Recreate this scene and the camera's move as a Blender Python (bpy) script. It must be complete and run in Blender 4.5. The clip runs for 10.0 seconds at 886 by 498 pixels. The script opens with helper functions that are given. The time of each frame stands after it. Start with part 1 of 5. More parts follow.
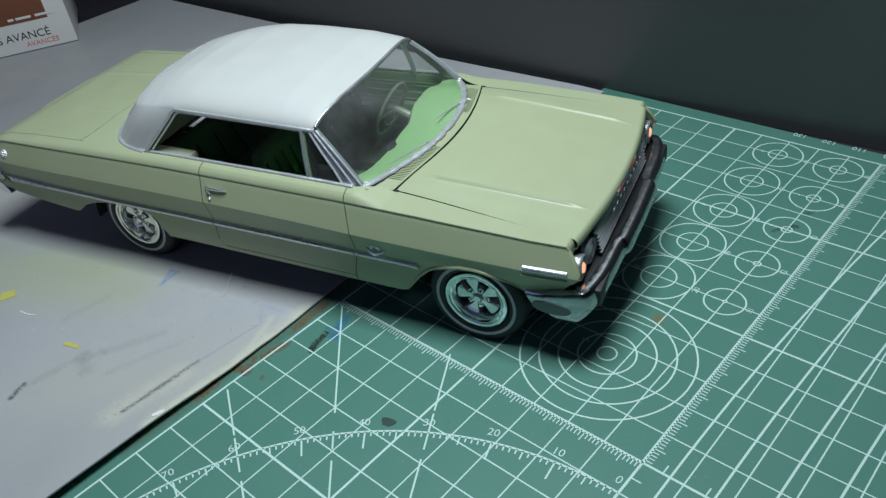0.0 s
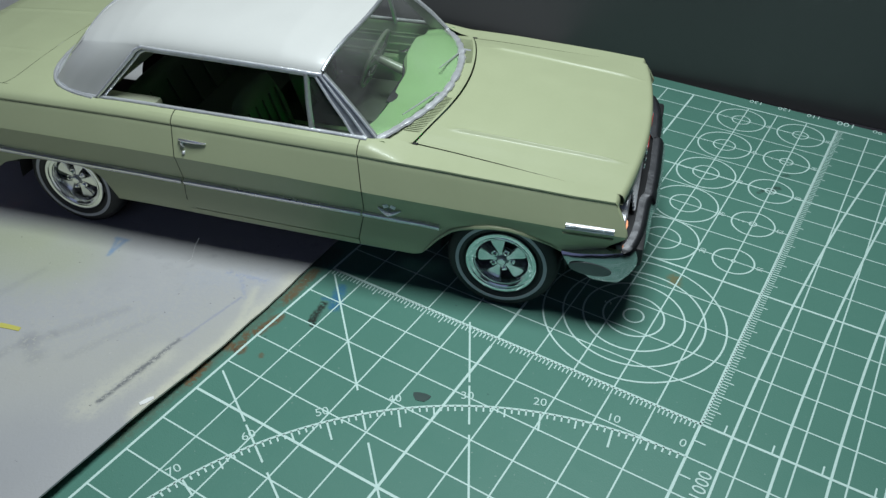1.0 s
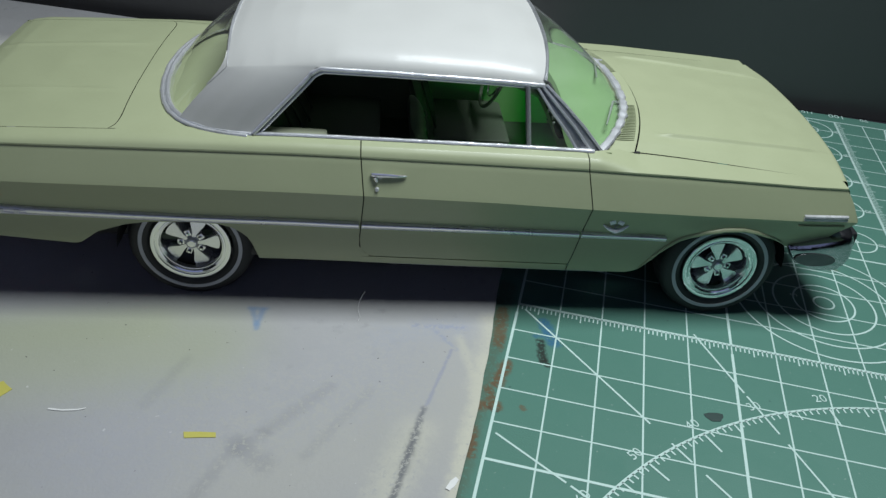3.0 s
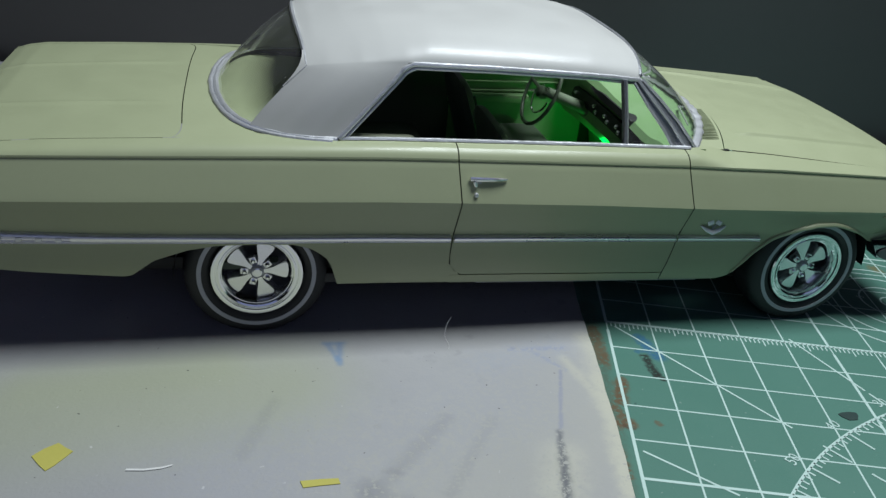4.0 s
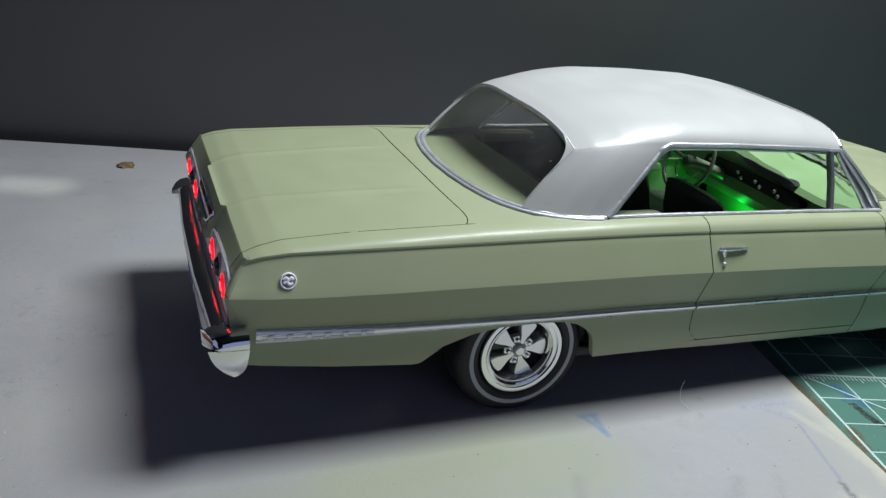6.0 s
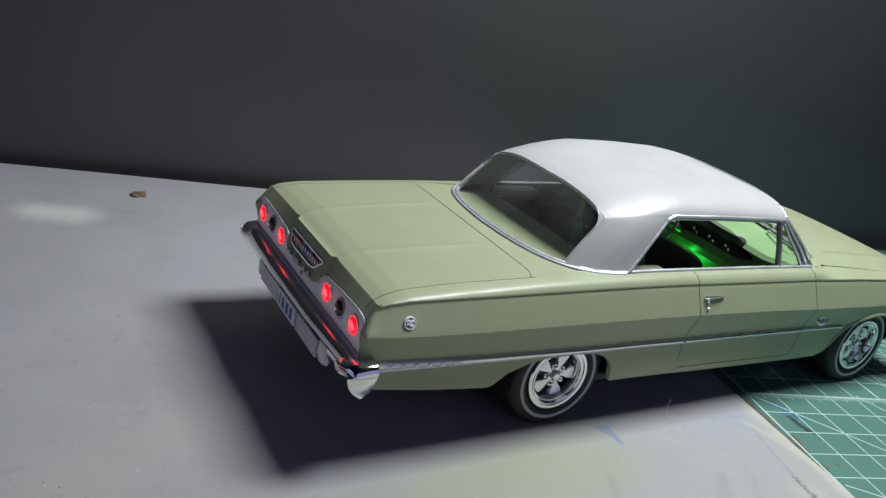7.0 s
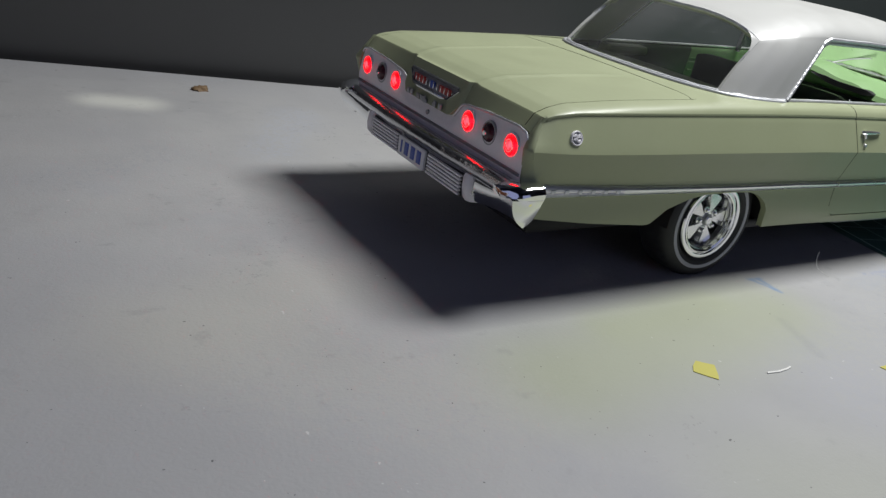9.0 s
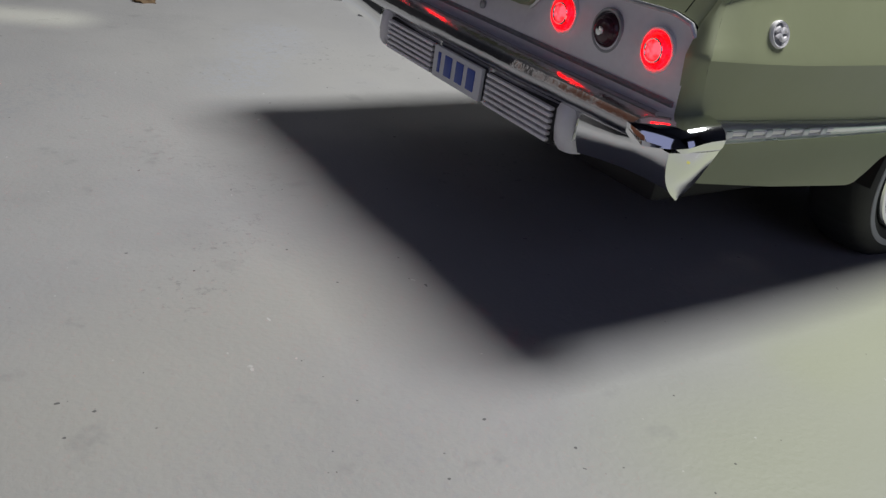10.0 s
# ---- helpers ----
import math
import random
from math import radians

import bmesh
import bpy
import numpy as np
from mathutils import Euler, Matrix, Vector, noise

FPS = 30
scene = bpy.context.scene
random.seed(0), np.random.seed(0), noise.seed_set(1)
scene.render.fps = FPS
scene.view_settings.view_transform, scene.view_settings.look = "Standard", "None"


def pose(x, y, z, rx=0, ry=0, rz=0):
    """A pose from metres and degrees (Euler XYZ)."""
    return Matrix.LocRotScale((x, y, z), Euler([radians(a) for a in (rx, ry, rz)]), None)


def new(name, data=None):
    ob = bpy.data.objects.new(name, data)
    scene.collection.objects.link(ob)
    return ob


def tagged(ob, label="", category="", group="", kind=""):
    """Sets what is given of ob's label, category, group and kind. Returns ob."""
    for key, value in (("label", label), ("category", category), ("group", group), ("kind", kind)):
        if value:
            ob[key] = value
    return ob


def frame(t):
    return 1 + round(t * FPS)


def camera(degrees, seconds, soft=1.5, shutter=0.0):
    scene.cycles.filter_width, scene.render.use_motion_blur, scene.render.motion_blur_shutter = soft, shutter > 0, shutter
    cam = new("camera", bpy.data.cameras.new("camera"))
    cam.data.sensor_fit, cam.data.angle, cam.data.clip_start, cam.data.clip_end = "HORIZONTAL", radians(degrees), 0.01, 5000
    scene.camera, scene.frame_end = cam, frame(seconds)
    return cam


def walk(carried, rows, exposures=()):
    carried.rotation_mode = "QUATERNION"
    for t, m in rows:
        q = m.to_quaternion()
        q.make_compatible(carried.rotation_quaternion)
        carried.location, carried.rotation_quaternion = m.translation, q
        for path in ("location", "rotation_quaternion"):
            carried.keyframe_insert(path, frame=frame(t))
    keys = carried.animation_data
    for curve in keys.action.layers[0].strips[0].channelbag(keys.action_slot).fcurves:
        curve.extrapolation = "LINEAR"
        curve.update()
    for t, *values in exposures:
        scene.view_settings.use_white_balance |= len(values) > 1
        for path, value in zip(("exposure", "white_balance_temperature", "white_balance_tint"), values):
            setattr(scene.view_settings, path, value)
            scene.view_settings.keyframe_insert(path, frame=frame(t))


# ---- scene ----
cam = camera(57.91, 10.0, 1.4)
# seconds, eye x y z in metres, yaw, pitch, roll in degrees
ROWS = [
    (0.0, 0.13510, -0.17442, 0.14788, 31.448, -35.867, -8.111),
    (0.5, 0.11552, -0.18103, 0.14320, 23.735, -37.744, -3.536),
    (1.0, 0.08681, -0.18273, 0.13604, 16.673, -37.960, 0.218),
    (1.5, 0.05510, -0.18426, 0.12874, 8.569, -37.954, 3.977),
    (2.0, 0.02868, -0.18404, 0.12499, 3.026, -36.106, 5.308),
    (2.5, -0.00007, -0.18271, 0.12450, -0.751, -35.131, 5.437),
    (2.7, -0.00896, -0.18445, 0.12260, -2.492, -34.473, 5.026),
    (3.8, -0.05893, -0.17614, 0.09602, -13.461, -29.163, 7.235),
    (4.0, -0.06423, -0.17256, 0.09166, -14.475, -26.789, 6.245),
    (4.5, -0.07783, -0.16801, 0.07745, -15.281, -24.417, 5.287),
    (5.0, -0.08605, -0.16356, 0.07435, -16.650, -23.063, 4.446),
    (5.5, -0.10482, -0.15862, 0.08313, -18.324, -22.895, 4.681),
    (6.0, -0.13415, -0.15533, 0.09058, -22.426, -22.156, 6.448),
    (6.2, -0.15020, -0.15705, 0.09477, -25.535, -21.537, 8.001),
    (7.3, -0.19096, -0.16667, 0.11092, -32.525, -20.170, 11.356),
    (7.5, -0.19222, -0.16547, 0.11371, -32.082, -20.486, 10.299),
    (8.0, -0.20084, -0.16616, 0.11017, -31.847, -20.862, 9.576),
    (8.5, -0.20191, -0.16120, 0.09217, -32.056, -21.823, 9.212),
    (9.0, -0.20598, -0.14751, 0.06707, -32.385, -22.142, 9.113),
    (9.5, -0.19812, -0.11194, 0.04957, -34.540, -23.504, 9.580),
    (10.0, -0.18247, -0.08984, 0.04644, -33.810, -26.448, 8.527),
]
EXPOSURES = [(0.0, -0.17, 5900, 4), (0.8, -0.16, 6100, 5.5), (2.5, -0.20, 6250, 8), (4.0, -0.24, 6150, 9), (4.5, -0.08, 6150, 9), (6.0, 0.08, 6250, 11), (8.0, 0.1, 6400, 13), (10.0, 0.18, 6800, 13)]
walk(cam, [(t, pose(x, y, z, 90 + pitch, 0, yaw) @ pose(0, 0, 0, 0, 0, roll)) for t, x, y, z, yaw, pitch, roll in ROWS],
     exposures=EXPOSURES)

# ---- light ----
world = bpy.data.worlds.new("world")
scene.world = world
world.use_nodes = True
world.node_tree.nodes["Background"].inputs[0].default_value = (0.34, 0.39, 0.66, 1)
world.node_tree.nodes["Background"].inputs[1].default_value = 0.55


def area_lamp(name, m, sx, sy, watts, colour):
    data = bpy.data.lights.new(name, "AREA")
    data.shape, data.size, data.size_y, data.energy, data.color = "RECTANGLE", sx, sy, watts, colour
    ob = new(name, data)
    ob.matrix_world = m
    return ob


# the work lamp over the car, its head tipped a little towards the tail and the back board
area_lamp("work_lamp_light", pose(0.060, -0.033, 0.330, 9, 18, 0), 0.130, 0.095, 1.50, (0.945, 0.99, 0.99))
scene.view_settings.exposure = 0.0

# ---- materials ----
MM = 0.001


class Nodes:
    """Short hand for a material's node tree."""

    def __init__(self, name):
        self.m = bpy.data.materials.new(name)
        self.m.use_nodes = True
        self.t = self.m.node_tree
        self.p = self.t.nodes["Principled BSDF"]
        self.coord = self.t.nodes.new("ShaderNodeTexCoord")

    def put(self, socket, value):
        if hasattr(value, "is_linked"):
            self.t.links.new(value, socket)
        elif value is not None:
            if isinstance(value, tuple) and len(value) == 3 and len(socket.default_value) == 4:
                value = (*value, 1)
            socket.default_value = value

    def noise(self, scale, detail=4.0, rough=0.55, stretch=None):
        n = self.t.nodes.new("ShaderNodeTexNoise")
        vec = self.coord.outputs["Object"]
        if stretch:
            mp = self.t.nodes.new("ShaderNodeMapping")
            mp.inputs["Scale"].default_value = stretch
            self.t.links.new(vec, mp.inputs["Vector"])
            vec = mp.outputs[0]
        self.t.links.new(vec, n.inputs["Vector"])
        n.inputs["Scale"].default_value, n.inputs["Detail"].default_value, n.inputs["Roughness"].default_value = scale, detail, rough
        return n.outputs["Fac"]

    def math(self, op, a, b=0.0, c=None, clamp=False):
        n = self.t.nodes.new("ShaderNodeMath")
        n.operation, n.use_clamp = op, clamp
        self.put(n.inputs[0], a)
        self.put(n.inputs[1], b)
        if c is not None:
            self.put(n.inputs[2], c)
        return n.outputs[0]

    def step(self, value, lo, hi, to0=0.0, to1=1.0):
        n = self.t.nodes.new("ShaderNodeMapRange")
        n.interpolation_type = "SMOOTHSTEP"
        self.put(n.inputs[0], value)
        for i, v in enumerate((lo, hi, to0, to1)):
            n.inputs[1 + i].default_value = v
        return n.outputs[0]

    def mix(self, fac, a, b):
        n = self.t.nodes.new("ShaderNodeMix")
        n.data_type = "RGBA"
        self.put(n.inputs[0], fac)
        self.put(n.inputs[6], a)
        self.put(n.inputs[7], b)
        return n.outputs[2]

    def xy(self):
        s = self.t.nodes.new("ShaderNodeSeparateXYZ")
        self.t.links.new(self.coord.outputs["Object"], s.inputs[0])
        return s.outputs[0], s.outputs[1]

    def bump(self, height, strength, distance):
        n = self.t.nodes.new("ShaderNodeBump")
        n.inputs["Strength"].default_value, n.inputs["Distance"].default_value = strength, distance
        self.t.links.new(height, n.inputs["Height"])
        self.t.links.new(n.outputs[0], self.p.inputs["Normal"])

    def stroke(self, a, b, width, soft=0.6, wobble=0.0, wscale=150.0, broken=0.0):
        """A mask of a smear from a to b (millimetres, in the thing's own plan)."""
        x, y = self.xy()
        ax, ay, bx, by = (v * MM for v in (*a, *b))
        dx, dy = bx - ax, by - ay
        ll = dx * dx + dy * dy + 1e-12
        px, py = self.math("SUBTRACT", x, ax), self.math("SUBTRACT", y, ay)
        t = self.math("ADD", self.math("MULTIPLY", px, dx / ll), self.math("MULTIPLY", py, dy / ll), clamp=True)
        qx = self.math("SUBTRACT", px, self.math("MULTIPLY", t, dx))
        qy = self.math("SUBTRACT", py, self.math("MULTIPLY", t, dy))
        d = self.math("SQRT", self.math("ADD", self.math("MULTIPLY", qx, qx), self.math("MULTIPLY", qy, qy)))
        if wobble:
            d = self.math("ADD", d, self.math("MULTIPLY", self.math("SUBTRACT", self.noise(wscale, 5, 0.65), 0.5), wobble * MM))
        mask = self.step(d, width * MM * (1 - soft), width * MM, 1.0, 0.0)
        if broken:
            mask = self.math("MULTIPLY", mask, self.step(self.noise(wscale * 2.3, 4, 0.7), broken - 0.08, broken + 0.08))
        return mask

    def done(self, colour=None, rough=None, metal=None, spec=None, coat=None, coat_rough=None):
        for key, v in (("Base Color", colour), ("Roughness", rough), ("Metallic", metal), ("Specular IOR Level", spec), ("Coat Weight", coat), ("Coat Roughness", coat_rough)):
            if v is not None:
                self.put(self.p.inputs[key], v)
        return self.m


def plain(name, colour, rough=0.5, metal=0.0, vary=0.12, scale=400.0, relief=0.0, spec=0.5, coat=None):
    n = Nodes(name)
    f = n.noise(scale, 5)
    big = n.noise(scale * 0.12, 3)
    dark, light = tuple(c * (1 - vary) for c in colour), tuple(min(1, c * (1 + vary)) for c in colour)
    c = n.mix(n.math("MULTIPLY", n.math("ADD", f, big), 0.5), dark, light)
    if relief:
        n.bump(f, relief, 0.0002)
    return n.done(c, n.step(big, 0.3, 0.7, max(0.02, rough - 0.05), min(1, rough + 0.06)), metal, spec, coat, 0.15 if coat else None)


def glow(name, colour, strength, base=(0.3, 0.02, 0.02), mottle=0.0):
    n = Nodes(name)
    n.p.inputs["Emission Color"].default_value = (*colour, 1)
    n.put(n.p.inputs["Emission Strength"], n.step(n.noise(mottle, 3, 0.6), 0.38, 0.62, 0.12 * strength, strength) if mottle else strength)
    return n.done(base, 0.15)


def clear_glass(name, tint, gloss):
    n = Nodes(name)
    t = n.t
    tr, gl, mx, fr = (t.nodes.new(k) for k in ("ShaderNodeBsdfTransparent", "ShaderNodeBsdfGlossy", "ShaderNodeMixShader", "ShaderNodeFresnel"))
    tr.inputs[0].default_value = (*tint, 1)
    gl.inputs["Roughness"].default_value = 0.03
    fr.inputs["IOR"].default_value = gloss
    t.links.new(fr.outputs[0], mx.inputs[0])
    t.links.new(tr.outputs[0], mx.inputs[1])
    t.links.new(gl.outputs[0], mx.inputs[2])
    # pale reflections painted in as a diffuse grey veil, with dust specks
    dust_sheen, hazed = t.nodes.new("ShaderNodeBsdfDiffuse"), t.nodes.new("ShaderNodeMixShader")
    dust_sheen.inputs[0].default_value = (0.5, 0.5, 0.5, 1)
    haze = n.step(n.noise(60, 4, 0.6), 0.3, 0.75, 0.03, 0.11)
    speck = n.step(n.noise(1500, 2, 0.5), 0.74, 0.78, 0.0, 0.5)
    n.put(hazed.inputs[0], n.math("ADD", haze, speck, clamp=True))
    t.links.new(mx.outputs[0], hazed.inputs[1])
    t.links.new(dust_sheen.outputs[0], hazed.inputs[2])
    t.links.new(hazed.outputs[0], t.nodes["Material Output"].inputs[0])
    return n.m


PAINT_COLOUR = (0.347, 0.379, 0.230)
PAINT = plain("laurel_green_paint", PAINT_COLOUR, 0.46, 0.0, 0.05, 900, 0.06, 0.45, 0.12)
WHITE = plain("white_roof_paint", (0.495, 0.495, 0.475), 0.45, 0.0, 0.03, 700, 0.06, 0.4, 0.15)
CHROME = plain("chrome", (0.86, 0.87, 0.88), 0.07, 1.0, 0.02, 500)
FOIL = plain("bare_metal_foil", (0.66, 0.67, 0.69), 0.33, 0.6, 0.34, 800, 0.9)
DARK_FOIL = plain("dark_foil", (0.36, 0.37, 0.39), 0.36, 0.6, 0.5, 1500, 0.8)
SILVER = plain("silver_paint", (0.88, 0.86, 0.89), 0.45, 0.15, 0.12, 1200, 0.15)
BLACK = plain("black_plastic", (0.012, 0.012, 0.014), 0.55, 0.0, 0.2, 500)
GAP = plain("panel_gap_dark", (0.05, 0.055, 0.035), 0.7, 0.0, 0.2, 500)
RUBBER = plain("tyre_rubber", (0.017, 0.018, 0.019), 0.62, 0.0, 0.25, 1200, 0.15)
WHITEWALL = plain("whitewall_stripe", (0.42, 0.43, 0.46), 0.6, 0.0, 0.08, 900)
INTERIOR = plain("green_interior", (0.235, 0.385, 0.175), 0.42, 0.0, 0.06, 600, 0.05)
# pale green seats: the shade under the roof is painted into this dark colour
SEAT_SHADED = plain("green_seat", (0.055, 0.075, 0.048), 0.5, 0.0, 0.08, 700, 0.1)
QUARTER = plain("pale_interior_trim", (0.34, 0.36, 0.26), 0.45, 0.0, 0.05, 600)
# shaded copy of the interior green for the cabin's darker parts
INTERIOR_SHADED = plain("dark_green_interior", (0.05, 0.07, 0.045), 0.5, 0.0, 0.1, 700)
WHEEL_GREY = plain("grey_green_plastic", (0.20, 0.25, 0.17), 0.35, 0.0, 0.05, 700)
RED_LENS = glow("red_lens_lit", (1.0, 0.002, 0.005), 7.0, (0.25, 0.02, 0.04), 900)
RED_CORE = glow("red_lamp_core", (1.0, 0.009, 0.012), 16.0, (0.3, 0.02, 0.03), 700)
VENT = plain("vent_shadow_green", (0.28, 0.31, 0.19), 0.6)
TRIM = plain("polished_trim", (0.90, 0.90, 0.86), 0.3, 0.8, 0.14, 900, 0.4)
BUMPER_CHROME = plain("satin_chrome", (0.47, 0.47, 0.49), 0.14, 1.0, 0.3, 260, 0.8)
RECESS_SHADE = plain("dark_recess", (0.13, 0.135, 0.14), 0.3, 0.6, 0.4, 500, 0.4)
HANDLE = plain("polished_metal", (0.86, 0.86, 0.86), 0.2, 0.85, 0.08, 500, 0.25)
DARK_LENS = plain("dark_clear_lens", (0.07, 0.03, 0.04), 0.08, 0.0, 0.1, 400)
HEAD_LENS = plain("headlight_lens", (0.55, 0.58, 0.58), 0.12, 0.3, 0.05, 600)
AMBER = glow("amber_glow", (1.0, 0.42, 0.22), 1.3, (0.5, 0.2, 0.08))
RED_PAINT = plain("red_enamel", (0.42, 0.03, 0.025), 0.35)
BLUE_PAINT = plain("blue_enamel", (0.04, 0.09, 0.42), 0.35)
PLATE = plain("plate_white_grey", (0.78, 0.79, 0.82), 0.5)
GLASS = clear_glass("clear_styrene_glass", (0.90, 0.93, 0.90), 1.45)
LINE = plain("printed_line", (0.50, 0.66, 0.61), 0.55, 0.0, 0.10, 900)


def mat_material():
    n = Nodes("cutting_mat_green")
    fine, big, mid = n.noise(2600, 3), n.noise(9, 4), n.noise(70, 5)
    c = n.mix(n.step(big, 0.3, 0.7), (0.077, 0.192, 0.149), (0.097, 0.220, 0.174))
    c = n.mix(n.math("MULTIPLY", n.step(mid, 0.45, 0.75), 0.30), c, (0.056, 0.175, 0.132))
    rust, black, blue, brown = (0.125, 0.085, 0.045), (0.02, 0.024, 0.02), (0.035, 0.13, 0.24), (0.16, 0.13, 0.05)
    for a, b, w, colour, k in (
        ((-104, 6), (-104, -70), 3.6, (0.085, 0.125, 0.09), 0.75), ((-99.8, -22.5), (-100.8, -29), 2.1, rust, 1.0), ((-102.1, -31), (-100.9, -34), 1.5, rust, 0.9), ((-104.2, -36.8), (-100.0, -35.6), 2.1, rust, 1.0), ((-101, -36.6), (-99.8, -37), 0.9, (0.08, 0.05, 0.03), 0.85), ((-103.4, -43.5), (-102.6, -50), 1.7, rust, 1.0), ((-94.6, -34.5), (-94.2, -35), 0.8, rust, 0.7),
        ((-103.4, -4), (-102.4, -16), 2.2, rust, 0.8), ((-102, -14), (-101.5, -18), 1.0, rust, 0.5),
        ((-93.4, -12.5), (-92.0, -19), 1.5, black, 0.95), ((-91.5, -18.5), (-90.8, -20), 0.9, black, 0.9),
        ((-93.3, -5.5), (-90.3, -12), 2.3, blue, 0.85), ((-94.5, -11), (-92, -9.5), 1.0, blue, 0.6),
        ((-21, 44.5), (-20.6, 43), 2.6, brown, 0.75), ((-10.6, 100), (-8.5, 103), 1.6, black, 0.7), ((-13, 97), (-11.5, 100), 0.9, black, 0.6), ((-9, 111), (-7.5, 112), 1.0, black, 0.5),
    ):
        c = n.mix(n.math("MULTIPLY", n.stroke(a, b, w, 0.7, 2.4, 420, 0.42), k), c, colour)
    c = n.mix(n.math("MULTIPLY", n.step(n.noise(330, 3, 0.5), 0.73, 0.78), 0.55), c, (0.025, 0.06, 0.05))
    c = n.mix(n.math("MULTIPLY", n.step(n.noise(1300, 2, 0.5), 0.72, 0.76), 0.5), c, (0.33, 0.42, 0.38))
    n.bump(n.math("ADD", fine, n.math("MULTIPLY", n.noise(600, 3), 0.6)), 0.25, 0.00025)
    return n.done(c, n.step(mid, 0.3, 0.8, 0.50, 0.66), 0.0, 0.35)


def on_card(p):
    return (p[0] * 1.033, p[1] * 1.02)


def card_material():
    n = Nodes("painted_grey_card")
    fine, big, mid = n.noise(1500, 4), n.noise(7, 4), n.noise(38, 5, 0.6)
    c = n.mix(n.step(big, 0.35, 0.68), (0.335, 0.335, 0.345), (0.405, 0.402, 0.398))
    c = n.mix(n.math("MULTIPLY", n.step(mid, 0.5, 0.8), 0.35), c, (0.33, 0.335, 0.37))
    cloud = n.step(n.noise(15, 6, 0.68), 0.48, 0.72)
    c = n.mix(n.math("MULTIPLY", cloud, 0.38), c, (0.275, 0.275, 0.285))
    dirt = n.math("MULTIPLY", n.step(n.noise(750, 3, 0.6), 0.62, 0.70), n.step(n.noise(22, 3, 0.5), 0.56, 0.66))
    c = n.mix(n.math("MULTIPLY", dirt, 0.5), c, (0.12, 0.12, 0.125))
    scratch = n.math("MULTIPLY", n.step(n.noise(60, 5, 0.7, (9, 1.2, 1)), 0.66, 0.70), n.step(n.noise(9, 2, 0.5), 0.5, 0.6))
    c = n.mix(n.math("MULTIPLY", scratch, 0.22), c, (0.46, 0.46, 0.45))
    over, white, dark, blue, cream = (0.36, 0.385, 0.26), (0.62, 0.62, 0.57), (0.13, 0.135, 0.15), (0.17, 0.26, 0.40), (0.52, 0.51, 0.42)
    for a, b, w, soft, colour, k in (
        ((-120, -60), (-60, -50), 24, 0.95, over, 0.65), ((-100, -48), (-70, -44), 10, 0.95, over, 0.5), ((-105, -96), (-80, -110), 26, 0.95, over, 0.25),
        ((-40, -80), (-4, -68), 30, 0.95, (0.40, 0.395, 0.355), 0.6), ((-166, 112), (-156, 109), 13, 0.95, white, 0.85), ((-175, -30), (-150, -20), 25, 0.95, (0.42, 0.41, 0.37), 0.5),
    ):
        c = n.mix(n.math("MULTIPLY", n.stroke(on_card(a), on_card(b), w, soft), k), c, colour)
    for a, b, w, colour, k, br in (
        ((-20, -92), (-14, -74), 6.5, cream, 0.6, 0.40), ((1.5, -54), (-8.0, -91), 3.6, cream, 0.95, 0.36), ((4, -40), (0, -62), 5.5, cream, 0.8, 0.36),
        ((-6, -50), (-11.8, -67), 0.7, (0.24, 0.26, 0.36), 0.6, 0.40), ((-12.4, -68), (-18.2, -90), 1.2, dark, 0.85, 0.44), ((-14, -74), (-16.5, -84), 1.8, dark, 0.5, 0.45),
        ((-46, -79), (-31, -62), 2.6, dark, 0.24, 0.40), ((-52, -90), (-46, -76), 2.4, dark, 0.22, 0.42), ((-34, -80), (-23, -63), 2.2, dark, 0.16, 0.43), ((-47, -77), (-41, -82), 3.6, dark, 0.25, 0.42),
        ((-65, -68), (-60, -55), 2.2, dark, 0.14, 0.40), ((-2, -58), (-4, -46), 2.0, cream, 0.6, 0.36), ((-20, -46), (-4, -42), 7.0, (0.36, 0.38, 0.43), 0.4, 0.44), ((-70, -80), (-20, -58), 22, (0.35, 0.355, 0.39), 0.45, 0.46), ((-50.0, -37.4), (-46.6, -37.6), 1.3, blue, 0.6, 0.3), ((-49.4, -38), (-48.0, -43), 1.1, blue, 0.6, 0.30), ((-47.2, -38), (-47.8, -44.5), 1.2, blue, 0.65, 0.30),
        ((-14, -42), (-3, -42.5), 1.4, (0.28, 0.31, 0.42), 0.6, 0.48), ((-9, -44), (-5, -50), 1.0, (0.28, 0.31, 0.42), 0.5, 0.45),
        ((-54, -92), (-53, -97), 1.4, (0.04, 0.04, 0.045), 0.8, 0.42), ((-152, 25), (-142, 10), 9, (0.25, 0.25, 0.25), 0.5, 0.60), ((-160, -15), (-148, 0), 8, (0.2, 0.2, 0.2), 0.6, 0.63), ((-185, 40), (-160, 60), 12, (0.3, 0.31, 0.34), 0.5, 0.56),
        ((-167, -40), (-140, -60), 22, (0.42, 0.41, 0.37), 0.3, 0.40), ((-130, 60), (-110, 100), 14, (0.40, 0.42, 0.47), 0.6, 0.5),
    ):
        c = n.mix(n.math("MULTIPLY", n.stroke(on_card(a), on_card(b), w, 0.95, w * 1.1, 420, br), k), c, colour)
    spot = n.math("MULTIPLY", n.step(n.noise(150, 4, 0.6), 0.60, 0.72), n.step(n.noise(14, 2, 0.5), 0.45, 0.6))
    c = n.mix(n.math("MULTIPLY", spot, 0.30), c, (0.20, 0.20, 0.205))
    speck = n.step(n.noise(800, 2, 0.5), 0.755, 0.785)
    c = n.mix(n.math("MULTIPLY", speck, 0.75), c, (0.05, 0.05, 0.055))
